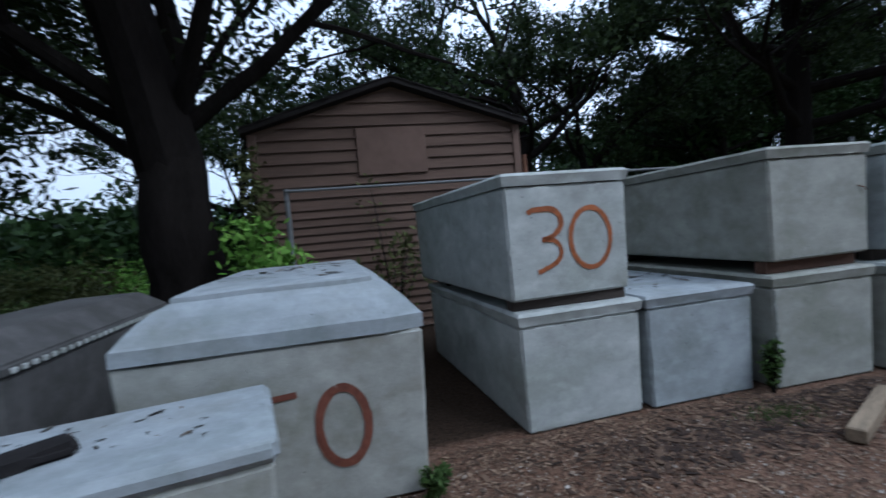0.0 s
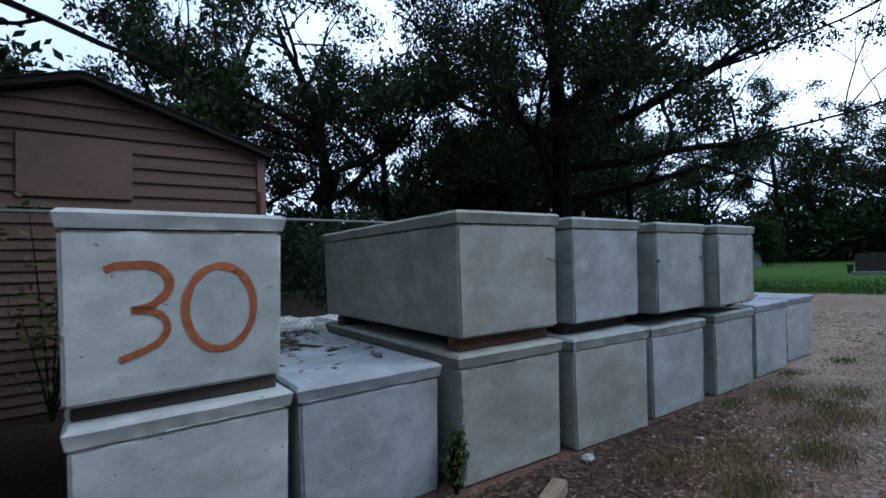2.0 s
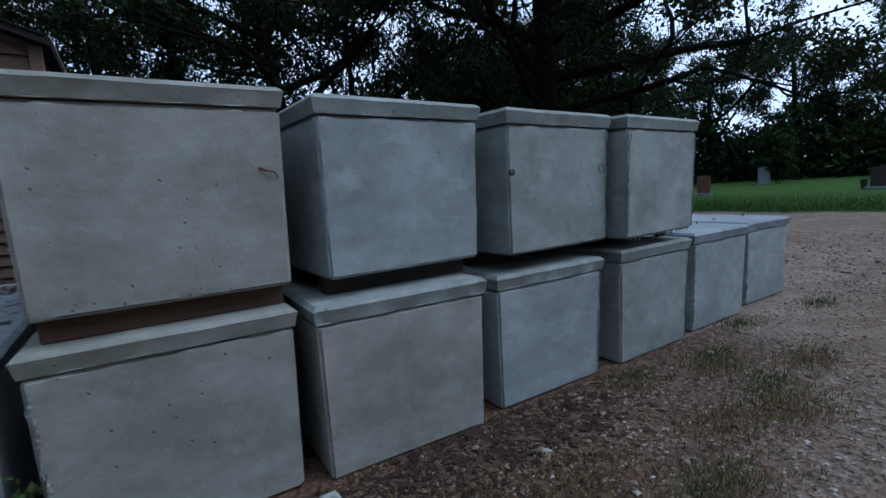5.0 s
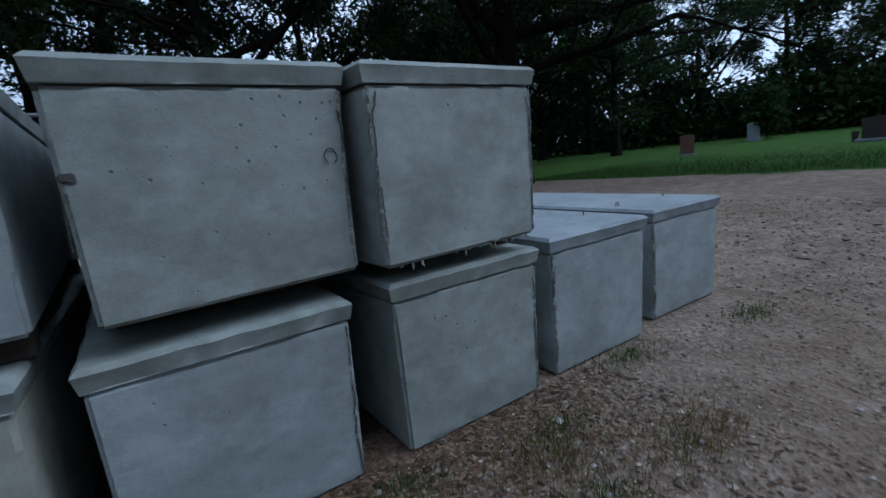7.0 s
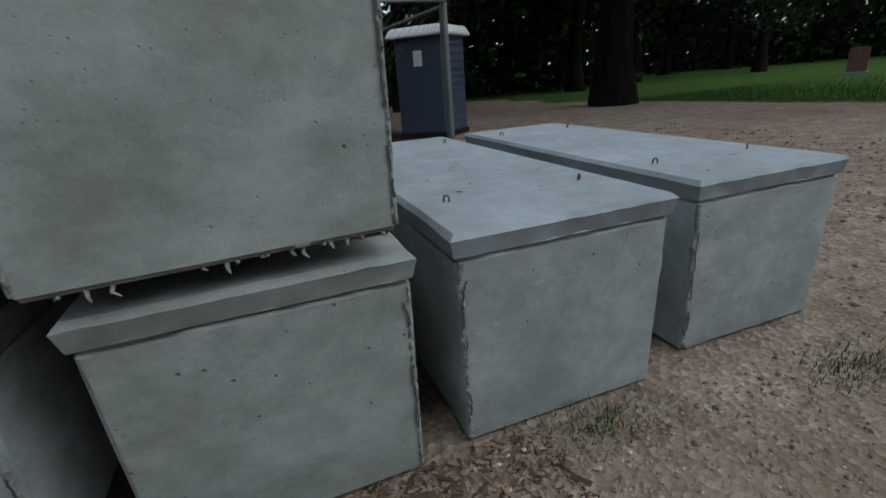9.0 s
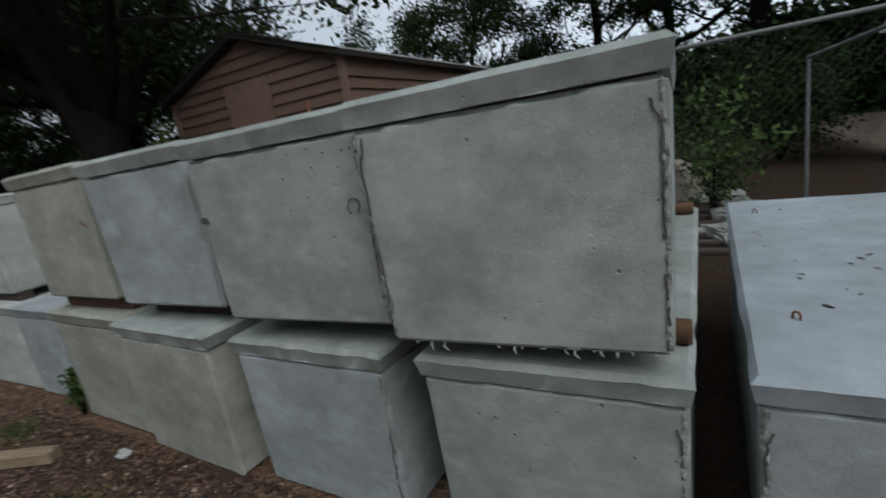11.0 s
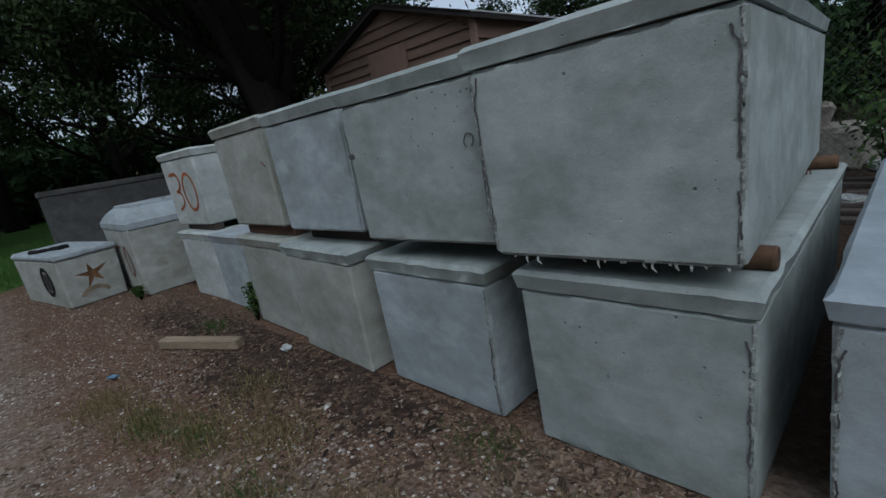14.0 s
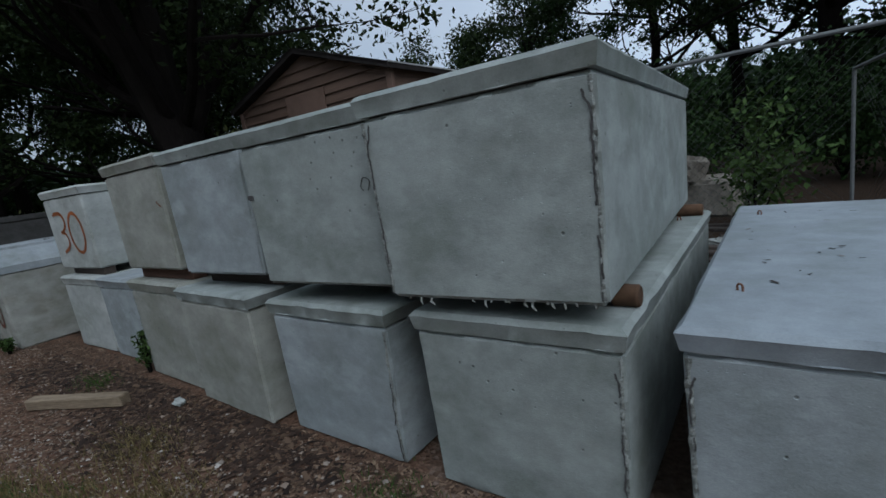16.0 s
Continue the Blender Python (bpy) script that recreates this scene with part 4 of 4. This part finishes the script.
# ---- portable toilet behind the gate ----
BLUE = plain("blue_grey_plastic", (0.048, 0.064, 0.095), 0.5, vary=0.2, scale=8)
WHITE_ROOF = plain("translucent_white_roof", (0.62, 0.64, 0.63), 0.5, vary=0.1)
loo = thing("portable_toilet", pose(9.0, 8.9, 0, 0, 0, 42), "Blue-grey plastic portable toilet with a pale roof", "toilet")
part("cabin", boxed(-0.55, 0.55, -0.55, 0.55, 0.1, 2.02, bevel=0.03), BLUE, loo)
part("base", boxed(-0.58, 0.58, -0.58, 0.58, 0.0, 0.1, bevel=0.01), PAINT_DARK, loo)
part("roof", rough_block(1.2, 1.2, 0.2, taper=-0.1, r=0.05, cuts=7, chip=0, seed=3), WHITE_ROOF, loo, at=pose(0, -0.6, 2.0))
for k in range(11):
    part("louvre", boxed(-0.42, 0.42, -0.575, -0.545, 0.32 + 0.15 * k, 0.40 + 0.15 * k, bevel=0.01), BLUE, loo)
part("sign", boxed(-0.556, -0.552, -0.1, 0.1, 1.45, 1.75), WHITE_ROOF, loo, "small white notice")

# ---- broken concrete and timber behind the fence ----
rb = random.Random(9)
RUBBLE = plain("pale_broken_concrete", (0.21, 0.19, 0.16), 0.95, vary=0.6, scale=12, bumpy=0.9)
for k in range(16):
    x, y, s = rb.uniform(4.9, 6.6), rb.uniform(3.9, 6.6), rb.uniform(0.22, 0.6)
    ob = tagged(part("concrete_chunk", rough_block(s, s * rb.uniform(0.5, 0.9), s * rb.uniform(0.2, 0.45), r=0.03, cuts=6, chip=0.05, wob=0.03, seed=100 + k), MORTAR), "Broken grey concrete chunk in a rubble pile", "rubble", "rubble behind the fence")
    ob.matrix_world = pose(x, y, -0.01, 0, 0, rb.uniform(0, 360))
for k in range(6):
    s = rb.uniform(0.5, 1.0)
    ob = tagged(part("concrete_chunk", rough_block(s, s * 0.8, s * 0.6, r=0.06, cuts=6, chip=0.08, wob=0.06, seed=130 + k), CONC_PALE), "Pale broken concrete lump beside the shed", "rubble", "rubble behind the fence")
    ob.matrix_world = pose(2.2 + 0.45 * (k % 3), 4.6 + 0.9 * (k // 3), -0.01, 0, 0, rb.uniform(0, 360))
for k, (x, y, z, s, tilt) in enumerate([(4.85, 6.5, 0.0, 1.15, 0), (5.5, 6.9, 0.0, 0.95, 0), (4.95, 6.6, 0.5, 0.85, 14)]):
    ob = tagged(part("concrete_chunk", rough_block(s, s * 0.8, s * 0.5, r=0.06, cuts=8, chip=0.12, wob=0.03, seed=170 + k), RUBBLE), "Pale broken concrete lump in a heap behind the fence", "rubble", "rubble behind the fence")
    ob.matrix_world = pose(x, y, z - 0.02, tilt, tilt * 0.5, 40 * k)
for k in range(7):
    ob = tagged(part("old_plank", rough_block(rb.uniform(1.0, 1.9), 0.12, 0.04, r=0.005, cuts=5, chip=0.006, seed=150 + k), TIMBER_OLD), "Old grey-brown plank on the rubble pile", "plank", "planks behind the fence")
    ob.matrix_world = pose(5.7 + rb.uniform(-0.2, 0.3), 3.7 + 0.33 * k, 0.0, 0, 0, rb.uniform(-15, 15))

# ---- gravestones ----
def headstone(x, y, w, h, d, mat, label, arch=0.0, base=0.0, rz=0, wings=False):
    t = thing("gravestone", pose(x, y, rise(x) - 0.02, 0, 0, rz), label, "gravestone", "gravestones on the lawn")
    if base:
        part("base", rough_block(w * 1.25, d * 1.7, base, r=0.015, cuts=5, seed=7), GRANITE_GREY, t, at=pose(0, -d * 0.35, 0))
    bm = bmesh.new()
    n = 9
    pr = [(-w / 2, base), (w / 2, base)] + [(w / 2 - w * k / n, h - arch * (2 * k / n - 1) ** 2) for k in range(n + 1)]
    prism(bm, pr, 0, d)
    bmesh.ops.bevel(bm, geom=bm.edges[:], offset=0.012, segments=1, affect="EDGES")
    part("stone", bm, mat, t)
    if wings:
        for s in (-1, 1):
            bm = bmesh.new()
            tube(bm, [Vector((s * (w / 2 + 0.2), d / 2, 0)), Vector((s * (w / 2 + 0.2), d / 2, 0.05)), Vector((s * (w / 2 + 0.2), d / 2, h * 0.42)), Vector((s * (w / 2 + 0.2), d / 2, h * 0.45))], [0.14, 0.10, 0.15, 0.16], 10)
            part("vase", bm, GRANITE_DARK, t, "dark granite flower vase")


headstone(31.0, 4.4, 1.6, 1.05, 0.3, GRANITE_DARK, "Wide dark red granite gravestone with two vases", 0.08, 0.12, -75, True)
headstone(28.2, 11.4, 0.65, 1.05, 0.22, GRANITE_RED, "Upright reddish granite gravestone on the lawn", 0.05, 0.1, -60)
headstone(41, 13.6, 0.75, 1.3, 0.25, GRANITE_GREY, "Upright grey-blue gravestone on the lawn", 0.1, 0.1, -60)
for k, (x, y) in enumerate([(52, 9), (54, 7.5), (57, 8), (60, 4.5), (50, 17), (58, 6)]):
    headstone(x, y, 0.8, 0.7, 0.25, GRANITE_GREY, "Small pale gravestone far off on the lawn", 0.06, 0.08, -70)

# ---- dark car at the edge of the drive ----
CAR = plain("black_car_paint", (0.012, 0.012, 0.016), 0.18, 0.0, vary=0.1, bumpy=0)
TYRE = plain("tyre_rubber", (0.02, 0.02, 0.02), 0.9)
GLASS_DARK = plain("tinted_glass", (0.015, 0.018, 0.02), 0.05, vary=0.0, bumpy=0)
RED_LENS = plain("red_tail_lens", (0.35, 0.02, 0.015), 0.2, vary=0.1, bumpy=0)
CHROME = plain("chrome", (0.6, 0.6, 0.62), 0.15, 1.0, vary=0.05, bumpy=0)
car = thing("car", pose(12.75, -1.32, 0), "Black estate car parked on the gravel drive", "car")
bm = bmesh.new()
prism(bm, [(0.05, 0.28), (4.5, 0.28), (4.62, 0.5), (4.5, 0.85), (3.5, 1.0), (2.8, 1.42), (1.0, 1.50), (0.35, 1.40), (0.08, 1.02), (0.0, 0.6)], -0.88, 0.88)
bmesh.ops.bevel(bm, geom=bm.edges[:], offset=0.07, segments=3, affect="EDGES")
part("body", bm, CAR, car, smooth=True)
bm = bmesh.new()
prism(bm, [(0.07, 1.04), (0.30, 1.37), (0.285, 1.38), (0.05, 1.05)], -0.68, 0.68)
part("rear_window", bm, GLASS_DARK, car)
for s in (-1, 1):
    part("tail_light", boxed(-0.005, 0.16, s * 0.75 - 0.12, s * 0.75 + 0.12, 0.78, 1.0, bevel=0.02), RED_LENS, car, "red tail light")
    part("side_window", boxed(0.7, 2.7, s * 0.885 - 0.006, s * 0.885 + 0.006, 1.02, 1.34, bevel=0.004), GLASS_DARK, car)
    for x in (0.85, 3.7):
        bm = bmesh.new()
        bmesh.ops.create_cone(bm, cap_ends=True, segments=24, radius1=0.33, radius2=0.33, depth=0.22, matrix=pose(x, s * 0.80, 0.33, 90))
        w = part("wheel", bm, TYRE, car)
        bm = bmesh.new()
        bmesh.ops.create_cone(bm, cap_ends=True, segments=20, radius1=0.21, radius2=0.19, depth=0.23, matrix=pose(x, s * 0.81, 0.33, 90))
        part("rim", bm, CHROME, w)
part("bumper", boxed(-0.06, 0.15, -0.84, 0.84, 0.36, 0.56, bevel=0.04), CAR, car)
part("bumper_trim", boxed(-0.012, 0.02, -0.45, 0.45, 0.86, 0.90, bevel=0.008), CHROME, car)

# ---- loose ground cover ----
def scatter_mesh(name, n, place, size, seed, flat, material, quad=False):
    rs = np.random.RandomState(seed)
    verts, faces = [], []
    for k in range(n):
        x, y, z = place(rs)
        s = size * math.exp(rs.normal() * 0.45)
        a = rs.uniform(0, 6.28)
        ca, sa = math.cos(a), math.sin(a)
        base = len(verts)
        if quad:
            tz = rs.uniform(-0.3, 0.3)
            for u, w in ((-1, -0.35), (1, -0.3), (1, 0.3), (-1, 0.35)):
                verts.append((x + s * (u * ca - w * sa), y + s * (u * sa + w * ca), z + 0.004 + s * 0.3 * abs(tz) + s * u * tz * 0.5))
            faces.append((base, base + 1, base + 2, base + 3))
        else:
            e = rs.uniform(0.6, 1.3, 6)
            for j, (u, v, w) in enumerate(((1, 0, 0), (0, 1, 0), (-1, 0, 0), (0, -1, 0), (0, 0, 1), (0, 0, -1))):
                verts.append((x + s * e[j] * (u * ca - v * sa), y + s * e[j] * (u * sa + v * ca), z + s * flat * (0.6 + w * e[j])))
            for f in ((0, 1, 4), (1, 2, 4), (2, 3, 4), (3, 0, 4), (1, 0, 5), (2, 1, 5), (3, 2, 5), (0, 3, 5)):
                faces.append(tuple(base + i for i in f))
    me = bpy.data.meshes.new(name)
    me.from_pydata(verts, [], faces)
    me.materials.append(material)
    return me


def drive(rs):
    x = rs.uniform(-4, 11)
    y = -0.1 - abs(rs.normal()) * 1.9
    return x, y, ground_height(x, y)


def yard(rs):
    x = rs.uniform(-3, 6.0)
    y = (0.11 if -0.55 < x < 1.76 else -0.02) - rs.exponential(0.55)
    return x, y, ground_height(x, y)


def end_yard(rs):
    x, y = rs.uniform(7.8, 13), rs.uniform(-3.5, 6)
    return x, y, ground_height(x, y)


PEBBLE = island_material("gravel_pebble", [(0.0, (0.09, 0.063, 0.046)), (0.45, (0.22, 0.168, 0.128)), (0.9, (0.25, 0.20, 0.16)), (1.0, (0.40, 0.36, 0.32))])
CHIP = island_material("brown_litter", [(0.0, (0.03, 0.02, 0.014)), (0.6, (0.11, 0.068, 0.045)), (1.0, (0.26, 0.18, 0.12))])
tagged(part("gravel", scatter_mesh("gravel", 36000, drive, 0.0058, 1, 0.6, PEBBLE), None), "Loose tan and grey gravel on the drive", "gravel", kind="stuff")
tagged(part("gravel", scatter_mesh("gravel", 5000, end_yard, 0.012, 2, 0.6, PEBBLE), None), "Loose tan and grey gravel on the drive", "gravel", kind="stuff")
STONES = ((3.9, -0.75), (4.6, -0.55), (4.3, -1.15), (5.3, -0.6), (3.3, -0.6), (5.9, -0.5), (3.0, -1.6), (4.9, -1.3), (2.4, -0.9), (1.2, -1.5))


def stone_patch(rs):
    cx, cy = STONES[rs.randint(len(STONES))]
    x, y = cx + rs.normal() * 0.32, min(-0.1, cy + rs.normal() * 0.24)
    return x, y, ground_height(x, y)


def litter_patch(rs):
    cx, cy = ((2.3, -0.3), (1.9, -0.2), (2.9, -0.5), (3.4, -0.3), (1.3, -0.5), (2.6, -0.75), (0.6, -0.5), (3.9, -0.4))[rs.randint(8)]
    x, y = cx + rs.normal() * 0.26, min(-0.06, cy * 0.7 + rs.normal() * 0.14)
    return x, y, ground_height(x, y) + 0.003


CHALK = island_material("pale_limestone_chip", [(0.0, (0.15, 0.12, 0.10)), (0.7, (0.27, 0.235, 0.20)), (1.0, (0.50, 0.46, 0.42))])
MULCH = island_material("dark_rotten_litter", [(0.0, (0.015, 0.010, 0.008)), (0.7, (0.055, 0.034, 0.024)), (1.0, (0.13, 0.085, 0.055))])
tagged(part("limestone_chips", scatter_mesh("limestone_chips", 5200, stone_patch, 0.0055, 12, 0.55, CHALK), None), "Pale limestone chips scattered over the brown gravel", "gravel", kind="stuff")
tagged(part("leaf_litter", scatter_mesh("leaf_litter", 6000, litter_patch, 0.014, 13, 0.5, MULCH, True), None), "Dark rotten leaves gathered before the vaults", "litter", kind="stuff")
tagged(part("leaf_litter", scatter_mesh("leaf_litter", 24000, yard, 0.0095, 3, 0.5, CHIP, True), None), "Brown wood chips and dead leaves before the vaults", "litter", kind="stuff")


def on_lid(x0, x1, y0, y1, z):
    return lambda rs: (rs.uniform(x0, x1), y0 + (y1 - y0) * rs.beta(1.6, 1.1), z)


DEAD = island_material("dead_leaf", [(0.0, (0.012, 0.010, 0.009)), (0.75, (0.05, 0.04, 0.032)), (1.0, (0.16, 0.12, 0.085))])
for n, a in ((110, (0.93, 1.70, 0.25, 2.25, 0.748)), (210, (0.94, 1.36, 1.15, 1.75, 0.748)), (120, (1.2, 1.66, 1.8, 2.2, 0.748)), (90, (-1.75, -0.92, 0.02, 1.6, 1.102)), (26, (5.78, 6.50, 0.1, 2.1, 0.783)), (20, (6.85, 7.54, 0.15, 2.1, 0.773)), (45, (-2.6, -1.5, -0.85, -0.45, 0.682))):
    tagged(part("dead_leaves", scatter_mesh("dead_leaves", n, on_lid(*a), 0.022 if n > 60 else 0.011, n, 0.4, DEAD, True), None), "Dead leaves and twigs lying on a vault lid", "litter", kind="stuff")


def blades(name, n, place, h, seed, mat=None):
    rs = np.random.RandomState(seed)
    verts, faces = [], []
    for k in range(n):
        x, y, z = place(rs)
        a, hh = rs.uniform(0, 6.28), h * rs.uniform(0.5, 1.4)
        dx, dy = math.cos(a), math.sin(a)
        lx, ly = rs.normal() * hh * 0.4, rs.normal() * hh * 0.4
        wd = hh * 0.05
        b = len(verts)
        verts += [(x - dx * wd, y - dy * wd, z - 0.005), (x + dx * wd, y + dy * wd, z - 0.005), (x + lx, y + ly, z + hh)]
        faces.append((b, b + 1, b + 2))
    me = bpy.data.meshes.new(name)
    me.from_pydata(verts, [], faces)
    me.materials.append(mat or GRASS)
    return me


def lawn_edge(rs):
    y = rs.uniform(-3, 12)
    x = 18.7 - 0.15 * y + abs(rs.normal()) * 4
    return x, y, rise(x)


def tufts(rs):
    cx, cy = ((4.62, -0.22), (3.2, -0.95), (4.0, -1.0), (5.35, -0.35), (5.1, -0.75), (2.75, -1.1), (1.5, -0.25), (7.3, -0.3), (6.2, -0.12))[rs.randint(9)]
    return cx + rs.normal() * 0.13, cy + rs.normal() * 0.07, ground_height(cx, cy)


def left_edge(rs):
    x = -4.6 - abs(rs.normal()) * 4
    return x, rs.uniform(-4, 9), 0.0


tagged(part("lawn_grass", blades("lawn_grass", 30000, lawn_edge, 0.09, 5), None), "Short green lawn grass at the drive's edge", "grass", kind="stuff")
tagged(part("lawn_grass", blades("lawn_grass", 22000, left_edge, 0.10, 6), None), "Short green grass behind the vaults", "grass", kind="stuff")
tagged(part("grass_tufts", blades("grass_tufts", 3600, tufts, 0.042, 7), None), "Sparse green grass tufts in the gravel", "grass", kind="stuff")


def dry_tufts(rs):
    cx, cy = ((3.2, -0.95), (3.6, -0.7), (4.0, -1.05), (2.75, -1.1), (3.0, -0.55), (4.5, -0.8), (5.2, -0.45), (2.2, -1.2), (4.9, -0.95), (5.7, -0.75))[rs.randint(10)]
    x, y = cx + rs.normal() * 0.17, cy + rs.normal() * 0.1
    return x, y, ground_height(x, y)


DRY = leaf_material("dry_grass_blade", (0.09, 0.075, 0.03), (0.24, 0.19, 0.09))
tagged(part("dry_grass", blades("dry_grass", 8500, dry_tufts, 0.048, 17, DRY), None), "Sparse yellowed dry grass in the gravel", "grass", kind="stuff")
stone = tagged(part("white_stone", rough_block(0.09, 0.07, 0.05, r=0.02, cuts=5, chip=0.02, wob=0.01, seed=201), CONC_PALE), "Small white stone on the gravel", "stone")
stone.matrix_world = pose(2.70, -0.20, 0.0)

wrap = tagged(part("plastic_wrapper", rough_block(0.08, 0.05, 0.018, r=0.008, cuts=5, chip=0.01, wob=0.012, seed=203), plain("blue_plastic", (0.10, 0.17, 0.24), 0.4)), "Crumpled blue plastic wrapper on the gravel", "litter")
wrap.matrix_world = pose(1.77, -1.1, 0.0, 0, 0, 30)

# ---- clapboards of the shed, one by one ----
def board(x0, x1, y, z, h, axis, rake=0.0):
    bm = bmesh.new()
    if axis == "front":
        a = [bm.verts.new(q) for q in ((x0 + rake, y, z + h), (x1 - rake, y, z + h), (x1, y - 0.032, z), (x0, y - 0.032, z), (x0, y, z), (x1, y, z))]
    else:
        a = [bm.verts.new(q) for q in ((y, x0, z + h), (y, x1, z + h), (y + 0.032, x1, z), (y + 0.032, x0, z), (y, x0, z), (y, x1, z))]
    for f in ((0, 1, 2, 3), (3, 2, 5, 4), (0, 3, 4), (1, 5, 2)):
        bm.faces.new([a[i] for i in f])
    bmesh.ops.recalc_face_normals(bm, faces=bm.faces[:])
    part("clapboard", bm, BOARD, shed)


z = 0.02
while z < RIDGE - 0.2:
    h = 0.105 if z < 1.65 else 0.152
    top = z + h
    if top <= EAVE:
        xa, xb = SX0 + 0.05, SX1 - 0.05
    else:
        f, g = (RIDGE - 0.04 - max(z, EAVE - 0.05)) / (RIDGE - EAVE), (RIDGE - 0.04 - top) / (RIDGE - EAVE)
        xa, xb = MIDX + (SX0 - MIDX) * f, MIDX + (SX1 - MIDX) * f
    if xb - xa > 0.3:
        board(max(xa, SX0 + 0.05), min(xb, SX1 - 0.05), SY0 - 0.002, z, h, "front", 0.0 if top <= EAVE else (f - max(g, 0.02)) * 1.75)
    if top <= EAVE - 0.03:
        board(SY0, SY1, SX1 + 0.002, z, h, "side")
    z = top
